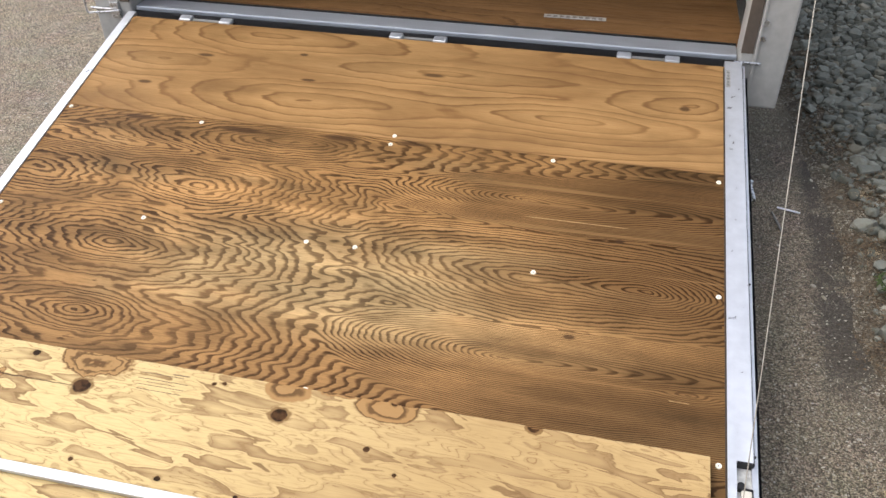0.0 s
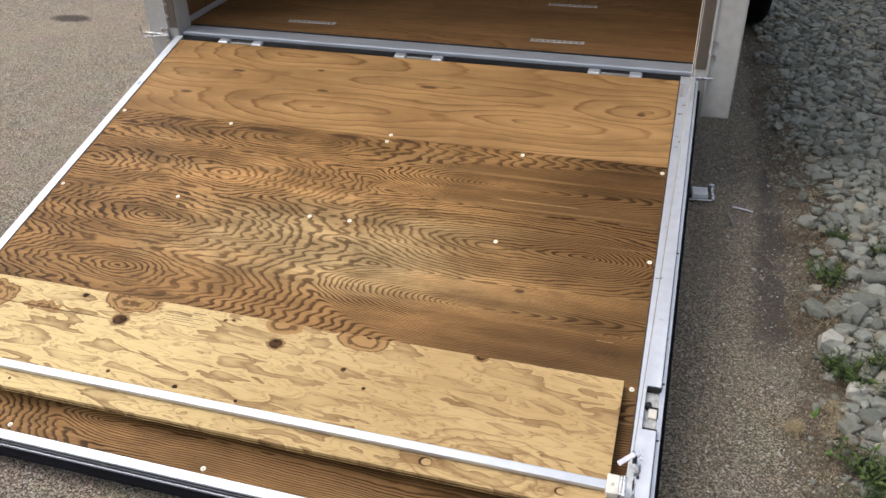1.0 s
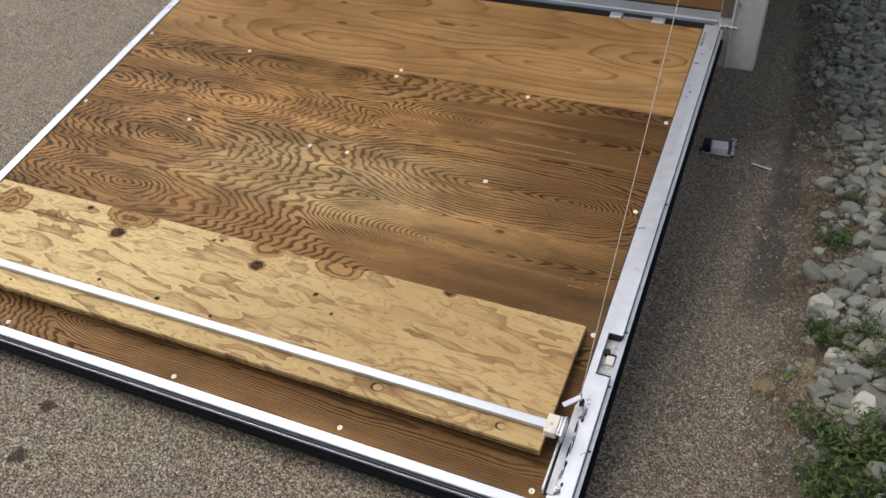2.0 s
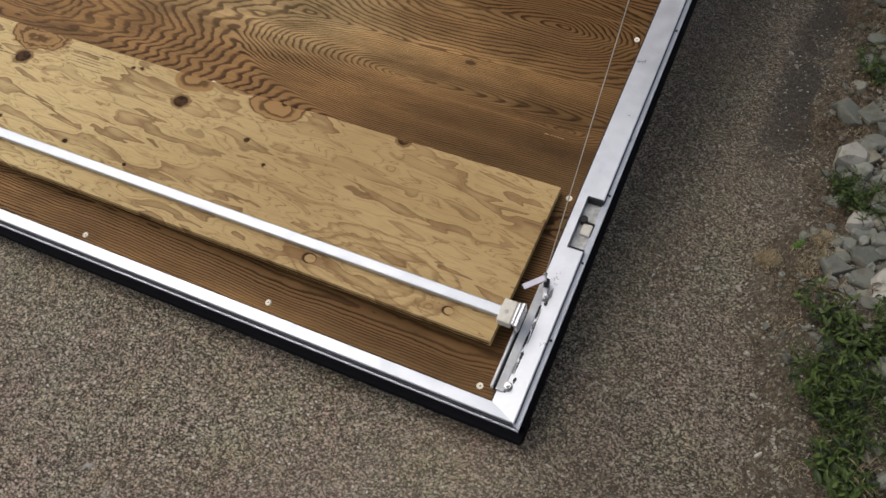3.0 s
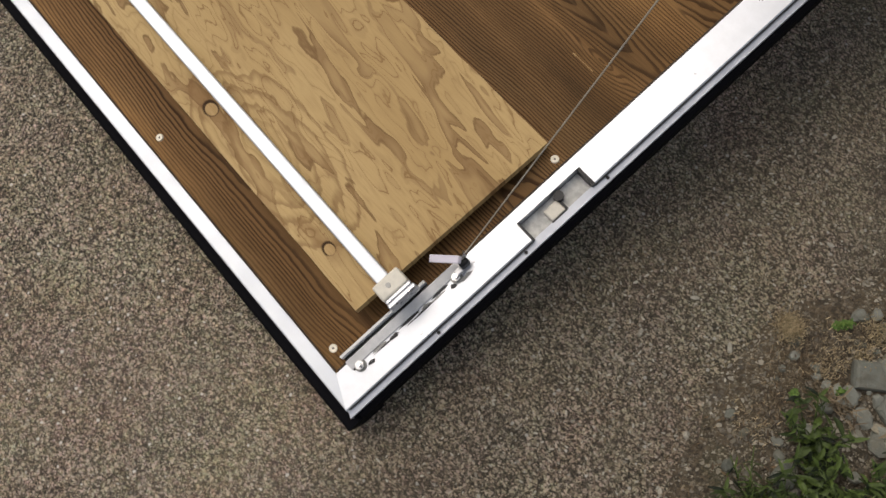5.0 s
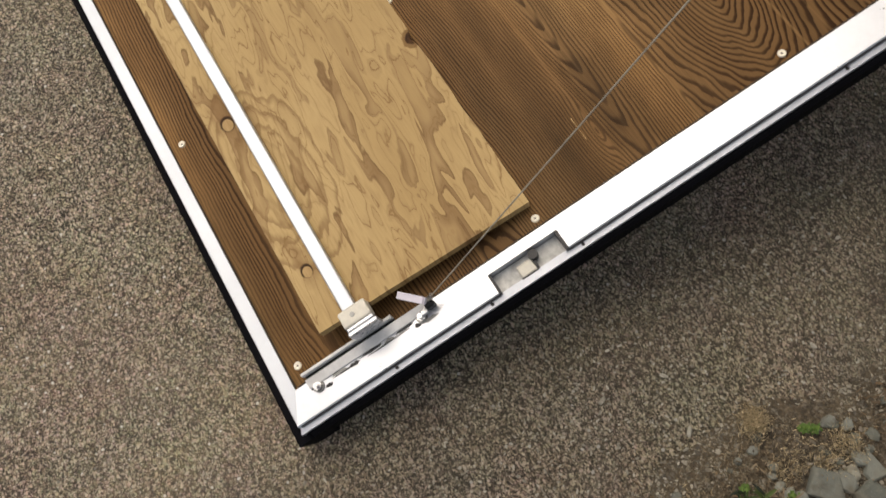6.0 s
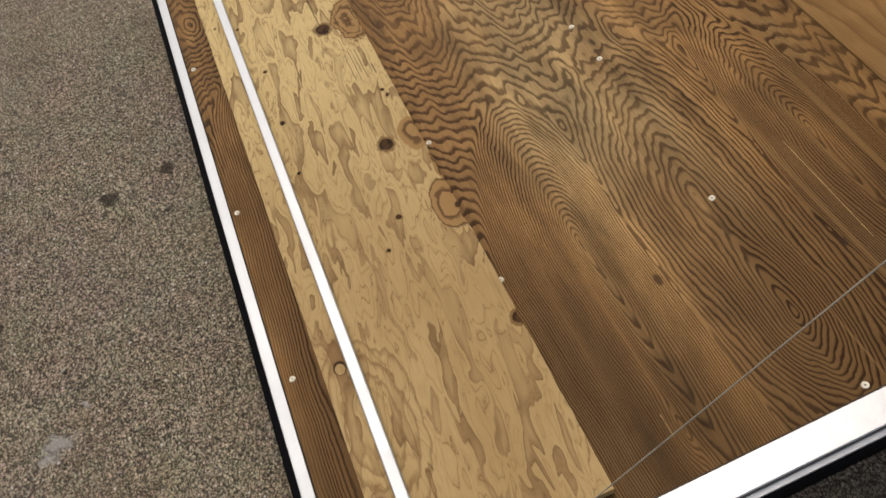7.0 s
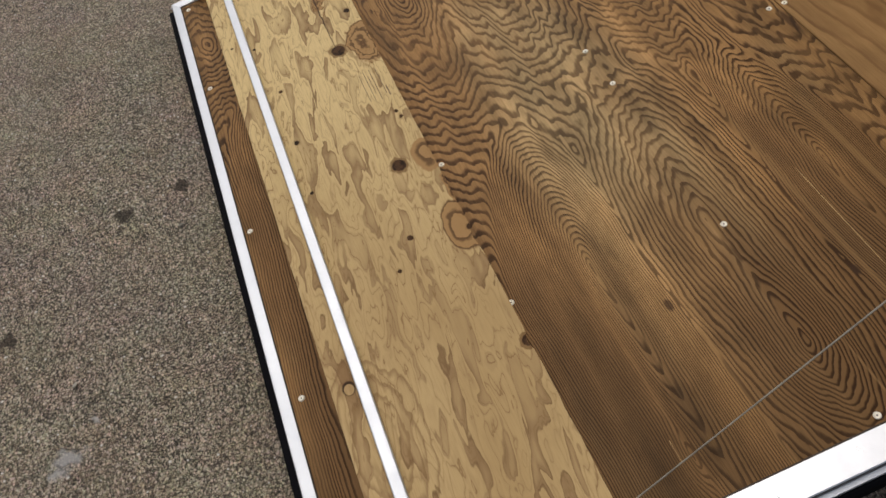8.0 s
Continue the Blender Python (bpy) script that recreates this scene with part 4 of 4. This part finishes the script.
part("rear_beam", boxed(-1.77, 0.066, 1.62, 1.69, 0.25, 0.334), M_GREY, trailer)


def wheel(x, y):
    r, w = 0.325, 0.20
    bm = bmesh.new()
    prof = [(0.19, -0.5), (0.23, -0.56), (0.29, -0.53), (0.318, -0.42), (0.325, -0.28), (0.325, 0.28), (0.318, 0.42), (0.29, 0.53), (0.23, 0.56), (0.19, 0.5)]
    n = 48
    rings = [[bm.verts.new((c * w, q * math.cos(i * math.tau / n), q * math.sin(i * math.tau / n))) for q, c in prof] for i in range(n)]
    for i in range(n):
        for j in range(len(prof)):
            jj = (j + 1) % len(prof)
            bm.faces.new((rings[i][j], rings[(i + 1) % n][j], rings[(i + 1) % n][jj], rings[i][jj]))
    bmesh.ops.recalc_face_normals(bm, faces=bm.faces)
    hub = new("wheel")
    hub.empty_display_size = 0.05
    hub.parent = trailer
    hub.matrix_basis = pose(x, y, r)
    smooth(part("tyre", bm, M_BLACK, hub, "black rubber tyre"))
    part("rim", rod(bmesh.new(), (-0.07, 0, 0), (0.07, 0, 0), 0.192, 32), M_WALL, hub, "white steel rim")


wheel(0.308, 3.55)
wheel(-2.02, 3.55)

# pale strips stuck on the floor
for x, y in ((-0.402, 1.811), (-1.338, 1.824), (-0.412, 2.234), (-1.338, 2.243)):
    label = thing("floor_label", pose(x, y, FLOOR, 0, 0, 1.5), "worn white printed label strip on the floor", "label", "floor labels")
    part("strip", boxed(-0.094, 0.094, -0.013, 0.013, 0.0004, 0.0014), M_TAPE, label)
    for i in range(9):
        part("print_bar", boxed(-0.085 + i * 0.0195, -0.073 + i * 0.0195, -0.007, 0.006, 0.0014, 0.0018), M_PRINT, label)

# hook bracket on the far post
hook = thing("hook_bracket", pose(-1.86, 1.585, 0.40), "thin steel hook bracket beside the ramp hinge", "bracket")
part("arm", rod(rod(bmesh.new(), (-0.04, -0.03, 0.002), (0.05, 0, 0.004), 0.003, 10), (-0.04, -0.03, 0.002), (-0.042, -0.03, 0.046), 0.003, 10), M_STEEL, hook)
part("plate", boxed(0.02, 0.05, 0.002, 0.012, -0.02, 0.03, bevel=0.002), M_STEEL, hook)

# ---- loose bits on the pavement ----
keeper = thing("latch_keeper", pose(0.14, 1.56, 0.001, 0, 0, 4), "small loose steel latch bracket lying on the asphalt", "bracket")
part("base", boxed(-0.05, 0.05, -0.03, -0.022, 0, 0.006, bevel=0.001), M_STEEL, keeper)
part("arm", boxed(0.042, 0.05, -0.03, 0.06, 0, 0.012, bevel=0.001), M_STEEL, keeper)
part("block", boxed(-0.022, 0.03, -0.016, 0.036, 0, 0.02, bevel=0.003), M_PLATE, keeper)
part("lug", boxed(-0.047, -0.024, -0.012, 0.05, 0, 0.018, bevel=0.002), M_DARK, keeper)
part("ball", rod(bmesh.new(), (0.046, 0.062, 0.0), (0.046, 0.062, 0.016), 0.009, 14), M_STEEL, keeper)
for a, b in (((0.251, 1.512), (0.313, 1.494)), ((0.234, 1.483), (0.253, 1.387))):
    tie = thing("loose_rod", pose(a[0], a[1], 0.004), "thin pale metal rod lying on the asphalt", "rod", "loose rods")
    part("rod_body", rod(bmesh.new(), (0, 0, 0.001), (b[0] - a[0], b[1] - a[1], 0.001), 0.003, 8), M_ALU if b[0] > 0.3 else M_DARKGALV, tie)


# ---- crushed stone ----
def stone_mesh(seed, flat, worn=False):
    """A broken stone; a worn one has its faces broken up and its corners knocked off."""
    rnd = random.Random(seed)
    bm = bmesh.new()
    corners = 5 + seed % 3
    for s, z in ((0.85, -0.9), (1.0, 0.0), (0.93, 0.55), (0.74, 0.85)):
        # broken slate: uneven outlines one over another
        for i in range(corners):
            a, r = (i + rnd.uniform(-0.35, 0.35)) * math.tau / corners, s * rnd.uniform(0.75, 1.1)
            bm.verts.new((r * math.cos(a), 0.8 * r * math.sin(a), flat * (z + rnd.uniform(-0.22, 0.22))))
    out = bmesh.ops.convex_hull(bm, input=bm.verts)
    bmesh.ops.delete(bm, geom=list({g for g in out["geom_interior"] + out["geom_unused"] if isinstance(g, bmesh.types.BMVert)}), context="VERTS")
    if worn:
        bmesh.ops.subdivide_edges(bm, edges=bm.edges[:], cuts=1, use_grid_fill=True)
        bmesh.ops.smooth_vert(bm, verts=bm.verts[:], factor=0.05, use_axis_x=True, use_axis_y=True, use_axis_z=True)
        for v in bm.verts:
            v.co *= 1.05 + 0.08 * noise.noise(v.co * 3.1 + Vector((seed, 0, 0)))
    data = bpy.data.meshes.new("stone")
    bm.to_mesh(data)
    bm.free()
    data.materials.append(M_STONE)
    return data


CHIPS = [stone_mesh(s, 0.45 + 0.04 * (s % 5)) for s in range(16)]
STONES = [stone_mesh(s, 0.36 + 0.05 * (s % 5), True) for s in range(16)]


def stone_places():
    rnd = random.Random(11)
    taken = {}
    for x, y, r in SLABS:
        taken.setdefault((int(x / 0.07), int(y / 0.07)), []).append((x, y, 1.25 * r))
    out = []
    for n in range(64000):
        x, y = 0.36 + 1.68 * rnd.random() ** 1.15, rnd.uniform(-2.6, 6.6)
        d = x - bed_edge(y)
        lush = y < 0.47 and x < 1.0
        if d < 0.0 or (d < (0.065 if y < 0.8 else 0.10) + 0.04 * noise.noise(Vector((y * 6, 3, 0))) and (y < 0.6 or rnd.random() > 0.06)) or (lush and rnd.random() > 0.12):
            continue
        r = rnd.uniform(0.012, 0.028) if rnd.random() < 0.75 else rnd.uniform(0.025, 0.040)
        near = [q for i in (-1, 0, 1) for j in (-1, 0, 1) for q in taken.get((int(x / 0.07) + i, int(y / 0.07) + j), ())]
        if any((x - a) ** 2 + (y - b) ** 2 < (0.50 * (r + c)) ** 2 for a, b, c in near):
            continue
        taken.setdefault((int(x / 0.07), int(y / 0.07)), []).append((x, y, r))
        z = bed_rise(x, y) + r * rnd.uniform(0.12, 0.4)
        out.append((Matrix.LocRotScale((x, y, z), Euler((rnd.uniform(-0.5, 0.5), rnd.uniform(-0.5, 0.5), rnd.uniform(0, 6.28))), (r, r * rnd.uniform(0.85, 1.1), r * rnd.uniform(0.8, 1.2))), rnd.randrange(16), x, y))
    return out


SLABS = ((0.500, 0.528, 0.030), (0.541, 0.573, 0.031), (0.510, 0.602, 0.021), (0.552, 0.516, 0.028), (0.600, 0.530, 0.040), (0.583, 1.029, 0.040), (0.507, 0.981, 0.034), (0.575, 0.622, 0.030),
         (0.535, 1.738, 0.040), (0.640, 0.600, 0.036), (0.600, 0.715, 0.038), (0.640, 0.820, 0.040), (0.560, 0.880, 0.030), (0.620, 1.150, 0.040), (0.560, 1.480, 0.034), (0.640, 0.440, 0.034))
places = stone_places()
near_places = sorted((p for p in places if 0.1 < p[3] < 2.6 and p[2] < 0.95), key=lambda p: (p[2] - 0.5) ** 2 + (0.5 * (p[3] - 0.9)) ** 2)[:300]
chosen = {id(p) for p in near_places}
for m, pick, x, y in near_places:
    s = new("stone", STONES[pick])
    s.parent = bed
    s.matrix_basis = m
verts, faces = [], []
for p in places:
    if id(p) in chosen:
        continue
    m, pick, x, y = p
    base = len(verts)
    verts.extend((m @ v.co)[:] for v in STONES[pick].vertices)
    faces.extend([base + i for i in f.vertices] for f in STONES[pick].polygons)
rnd = random.Random(77)
for n in range(15000):
    # smaller fragments between the stones
    x, y = 0.38 + 1.3 * rnd.random() ** 1.6, rnd.uniform(-0.6, 5.5)
    d = x - bed_edge(y)
    if d < -0.02 or rnd.random() > (0.3 if d < 0.06 else 1.0) or (y < 0.45 and rnd.random() > 0.25):
        continue
    r = rnd.uniform(0.004, 0.013)
    m = Matrix.LocRotScale((x, y, bed_rise(x, y) + 0.3 * r), Euler((rnd.uniform(-0.6, 0.6), rnd.uniform(-0.6, 0.6), rnd.uniform(0, 6.28))), (r, r, r))
    mesh = CHIPS[n % 16]
    base = len(verts)
    verts.extend((m @ v.co)[:] for v in mesh.vertices)
    faces.extend([base + i for i in f.vertices] for f in mesh.polygons)
data = bpy.data.meshes.new("loose_gravel")
data.from_pydata(verts, [], faces)
data.materials.append(M_STONE)
tagged(new("loose_gravel", data), "angular grey crushed stone filling the bed", "gravel", kind="stuff")

# the few larger stones that stand out
for x, y, sx, sy, sz, turn, mat_, words in ((0.482, 0.828, 0.036, 0.040, 0.032, 20, M_PALE, "large pale grey angular stone in the bed"),
                                            (0.524, 0.655, 0.030, 0.032, 0.024, 50, M_PALE, "rounded cream stone in the bed"),
                                            (0.56, 0.96, 0.05, 0.035, 0.022, 70, M_STONE, "large grey angular stone in the bed"),
                                            (0.585, 0.50, 0.05, 0.034, 0.025, 95, M_PALE, "large pale grey stone in the bed")):
    d2 = CHIPS[3 if turn != 50 else 8].copy()
    d2.materials.clear()
    d2.materials.append(mat_)
    s = tagged(new("rock", d2), words, "stone")
    s.matrix_basis = Matrix.LocRotScale((x, y, bed_rise(x, y) + sz * 0.35), Euler((0.1, 0.05, radians(turn))), (sx, sy, sz * 1.6))


def slab_mesh(seed):
    """A flat piece of slate: an uneven outline with chipped edges and a stepped top."""
    rnd = random.Random(seed)
    bm = bmesh.new()
    corners = 4 + seed % 2
    angles = [(i + rnd.uniform(-0.3, 0.3)) * math.tau / corners for i in range(corners)]
    outline = [(rnd.uniform(0.9, 1.3) * math.cos(q), rnd.uniform(0.75, 1.1) * math.sin(q)) for q in angles]
    rings = [[bm.verts.new((x * s, y * s, z + rnd.uniform(-0.05, 0.05))) for x, y in outline] for s, z in ((0.95, -0.4), (1.04, 0.0), (0.98, 0.22), (0.84, 0.34))]
    for lo, hi in zip(rings, rings[1:]):
        for i in range(corners):
            j = (i + 1) % corners
            bm.faces.new((lo[i], lo[j], hi[j], hi[i]))
    bm.faces.new(rings[-1])
    bm.faces.new(list(reversed(rings[0])))
    bmesh.ops.recalc_face_normals(bm, faces=bm.faces)
    data = bpy.data.meshes.new("slab")
    bm.to_mesh(data)
    bm.free()
    data.materials.append(M_SLATE)
    return data


for i, (x, y, r) in enumerate(SLABS):
    s = tagged(new("flat_stone", slab_mesh(i)), "flat grey-green slate stone bedded in soil", "stone", "flat stones")
    s.matrix_basis = Matrix.LocRotScale((x, y, bed_rise(x, y) + 0.20 * r), Euler((0.16 * math.sin(i * 2.1), 0.16 * math.cos(i * 1.7), i * 1.3)), (r, r, r * 0.8))


# ---- weeds and dead leaves ----
def blade(bm, m, length, width, bend, fold=0.25):
    """A pointed leaf of eight faces, folded along its rib."""
    rows = []
    for i in range(5):
        t = i / 4
        w = width * math.sin(math.pi * min(1, 0.12 + 0.88 * t)) if i < 4 else 0.0004
        y, z = length * t * (1 - 0.25 * bend * t), length * (0.5 * t - bend * t * t)
        rows.append([bm.verts.new(m @ Vector(p)) for p in ((-w, y, z + w * fold), (0, y, z), (w, y, z + w * fold))])
    for a, b in zip(rows, rows[1:]):
        for j in (0, 1):
            bm.faces.new((a[j], a[j + 1], b[j + 1], b[j]))


def weed(size, leaves, material, seed, words, narrow=0.09):
    rnd = random.Random(seed)
    ob = thing("weed", pose(0, 0, -1), words, "weed", "weeds in the bed")
    stems, bm = bmesh.new(), bmesh.new()
    count = max(3, leaves // 12)
    for s in range(count):
        a, lean = rnd.uniform(0, 6.28), rnd.uniform(0.3, 1.3)
        h = size * rnd.uniform(0.4, 0.9)
        tip = Vector((math.cos(a) * lean * h, math.sin(a) * lean * h, h * 0.7))
        rod(stems, (0, 0, -0.005), tip, 0.0012, 5, 0.0006)
        for i in range(leaves // count + 1):
            t = rnd.uniform(0.15, 1.0)
            m = Matrix.Translation(tip * t) @ pose(0, 0, 0, rnd.uniform(-25, 30), rnd.uniform(-25, 25), rnd.uniform(0, 360))
            ln = size * rnd.uniform(0.10, 0.34)
            blade(bm, m, ln, ln * narrow * rnd.uniform(0.7, 1.6), rnd.uniform(0.2, 0.8))
    part("stem_tuft", stems, material, ob)
    part("foliage", bm, material, ob)
    return ob


def plant(ob, x, y, turn, first):
    m = pose(x, y, bed_rise(x, y), 0, 0, turn)
    if first:
        ob.matrix_world = m
    else:
        copy_thing(ob, m)


rnd = random.Random(5)
kinds = [weed(0.05 + 0.007 * i, 230, M_LEAF, i, "low dark green weed with narrow leaves", 0.05 + 0.03 * (i % 3)) for i in range(6)]
for i in range(150):
    y = rnd.uniform(-0.75, 0.45)
    x = bed_edge(y) + (0.045 + 0.34 * rnd.random() ** 1.3 if i % 3 else rnd.uniform(0.02, 0.6))
    plant(kinds[i % 6], x, y, rnd.uniform(0, 360), i < 6)
for i, (x, y) in enumerate(((0.475, 0.745), (0.50, 0.73), (0.485, 0.715), (0.53, 0.70), (0.60, 0.76), (0.50, 1.12), (0.52, 1.17), (0.55, 1.36), (0.66, 1.3), (0.62, 0.66))):
    plant(kinds[i % 6], x, y, i * 50, False)
dry = [weed(0.06 + 0.01 * i, 70, M_STRAW, 60 + i, "pale dry weed stalks among the green weeds", 0.05) for i in range(2)]
for i in range(36):
    y = rnd.uniform(-0.7, 0.5)
    plant(dry[i % 2], bed_edge(y) + rnd.uniform(0.0, 0.3), y, rnd.uniform(0, 360), i < 2)
sprout = weed(0.036, 26, M_YOUNG, 201, "small bright green seedling in the bed", 0.24)
for i, (x, y) in enumerate(((0.417, 0.555), (0.53, 0.735), (0.548, 0.752), (0.45, 0.441), (0.56, 0.70), (0.424, 0.566), (0.86, 1.55), (0.49, 0.48), (0.51, 0.72), (0.59, 0.73), (0.62, 0.12), (0.57, 0.28))):
    plant(sprout, x, y, i * 71, i == 0)


def litter():
    rnd = random.Random(9)
    bm = bmesh.new()
    for i in range(2600):
        y = rnd.uniform(-0.6, 4.5)
        d = rnd.gauss(0.03, 0.05)
        x = bed_edge(y) + d
        clump = noise.noise(Vector((x * 5, y * 5, 9)))
        if clump < -0.05 or d < -0.09:
            continue
        ln = rnd.uniform(0.002, 0.008)
        m = Matrix.Translation((x, y, max(bed_rise(x, y), 0) + 0.003)) @ pose(0, 0, 0, rnd.uniform(-30, 5), rnd.uniform(-40, 40), rnd.uniform(0, 360))
        blade(bm, m, ln, ln * rnd.choice((0.05, 0.07, 0.1, 0.28)), rnd.uniform(-0.2, 0.6))
    for cx, cy, sp, k in ((0.40, 0.47, 0.03, 420), (0.44, 0.47, 0.022, 260), (0.42, 0.40, 0.03, 200), (0.43, 0.2, 0.05, 260), (0.44, 0.0, 0.05, 220), (0.46, 1.2, 0.05, 160), (0.5, 1.55, 0.05, 160), (0.48, 0.95, 0.04, 120), (0.52, 0.72, 0.03, 80)):
        for i in range(k):
            x, y = rnd.gauss(cx, sp), rnd.gauss(cy, sp)
            ln = rnd.uniform(0.002, 0.009)
            m = Matrix.Translation((x, y, max(bed_rise(x, y), 0) + rnd.uniform(0.002, 0.014))) @ pose(0, 0, 0, rnd.uniform(-30, 20), rnd.uniform(-40, 40), rnd.uniform(0, 360))
            blade(bm, m, ln, ln * rnd.choice((0.04, 0.06, 0.12)), rnd.uniform(-0.2, 0.6))
    moss = bmesh.new()
    for cx, cy, sp, k in ((0.377, 0.508, 0.009, 1100), (0.387, 0.497, 0.008, 500), (0.466, 0.589, 0.012, 600), (0.47, 0.545, 0.011, 320), (0.45, 0.50, 0.012, 300), (0.43, 0.535, 0.012, 90)) + tuple((bed_edge(y) + dx, y, 0.016, 150) for y, dx in ((0.36, 0.01), (0.24, 0.04), (0.1, 0.0), (-0.05, 0.03), (-0.2, 0.01), (-0.38, 0.03), (0.92, 0.03), (1.08, 0.05), (1.3, 0.02), (1.6, 0.04), (2.0, 0.03))):
        for i in range(k):
            x, y = rnd.gauss(cx, sp), rnd.gauss(cy, sp)
            ln = rnd.uniform(0.003, 0.008)
            m = Matrix.Translation((x, y, max(bed_rise(x, y), 0) + rnd.uniform(0.001, 0.022))) @ pose(0, 0, 0, rnd.uniform(0, 80), rnd.uniform(-40, 40), rnd.uniform(0, 360))
            blade(moss, m, ln, ln * rnd.choice((0.05, 0.07, 0.1)), rnd.uniform(-0.2, 0.6))
    rust = bmesh.new()
    for i in range(8000):
        y = rnd.uniform(-0.7, 4.2)
        d = rnd.gauss(0.03, 0.035 if y > 0.4 else 0.06)
        x = bed_edge(y) + d
        if noise.noise(Vector((x * 9, y * 6, 4))) < -0.12:
            continue
        ln = rnd.uniform(0.003, 0.012)
        m = Matrix.Translation((x, y, max(bed_rise(x, y), 0) + rnd.uniform(0.001, 0.006))) @ pose(0, 0, 0, rnd.uniform(-30, 10), rnd.uniform(-40, 40), rnd.uniform(0, 360))
        blade(rust, m, ln, ln * rnd.choice((0.05, 0.08, 0.13)), rnd.uniform(-0.2, 0.6))
    for cx, cy, sp, k in ((0.475, 1.337, 0.045, 900), (0.525, 1.19, 0.04, 700), (0.542, 1.623, 0.05, 700), (0.444, 0.912, 0.035, 500), (0.47, 1.05, 0.035, 500), (0.47, 0.70, 0.03, 300), (0.47, 1.9, 0.05, 500), (0.42, 2.5, 0.06, 500), (0.39, 2.9, 0.06, 400)):
        # drifts of rotted leaves
        for i in range(k):
            x, y = rnd.gauss(cx, sp), rnd.gauss(cy, 1.4 * sp)
            ln = rnd.uniform(0.004, 0.013)
            m = Matrix.Translation((x, y, max(bed_rise(x, y), 0) + rnd.uniform(0.001, 0.016))) @ pose(0, 0, 0, rnd.uniform(-30, 15), rnd.uniform(-40, 40), rnd.uniform(0, 360))
            blade(rust, m, ln, ln * rnd.choice((0.05, 0.08, 0.12, 0.2)), rnd.uniform(-0.2, 0.6))
    tagged(part("rotted_leaf", rust, M_RUST), "rotted brown leaf crumbs between pavement and stones", "leaf litter", kind="stuff")
    tagged(part("dry_moss", moss, M_MOSS), "tan tufts of dry moss at the edge of the bed", "moss", kind="stuff")
    tagged(part("leaf_litter", bm, M_STRAW), "dry brown leaf and straw litter along the bed", "leaf litter", kind="stuff")


litter()


def chips():
    """Loose pale chips and grit lying on the pavement near the bed."""
    rnd = random.Random(21)
    vs, fs = [], []
    for i in range(3200):
        if i >= 1500:
            # bare chips standing out of the worn strip beside the ramp
            x, y = rnd.uniform(0.12, 0.47), rnd.gauss(0.40, 0.35)
        elif i < 900:
            y = rnd.uniform(-0.4, 3.5)
            x = bed_edge(y) - abs(rnd.gauss(0, 0.12)) - 0.01
        else:
            x, y = rnd.uniform(-1.6, 0.5), rnd.uniform(-1.0, 1.2)
        if x < 0.115 and y > -0.07:
            continue
        r = rnd.uniform(0.0009, 0.0028) if i >= 1500 or rnd.random() < 0.96 else rnd.uniform(0.004, 0.007)
        mesh = CHIPS[rnd.randrange(16)]
        m = Matrix.LocRotScale((x, y, r * 0.25), Euler((rnd.uniform(-0.6, 0.6), rnd.uniform(-0.6, 0.6), rnd.uniform(0, 6.28))), (r * rnd.uniform(0.9, 1.7), r * 0.8, r))
        base = len(vs)
        vs.extend((m @ v.co)[:] for v in mesh.vertices)
        fs.extend([base + q for q in f.vertices] for f in mesh.polygons)
    d = bpy.data.meshes.new("grit")
    d.from_pydata(vs, [], fs)
    d.materials.append(M_GRIT)
    tagged(new("grit", d), "pale loose grit scattered on the asphalt", "grit", kind="stuff")


chips()
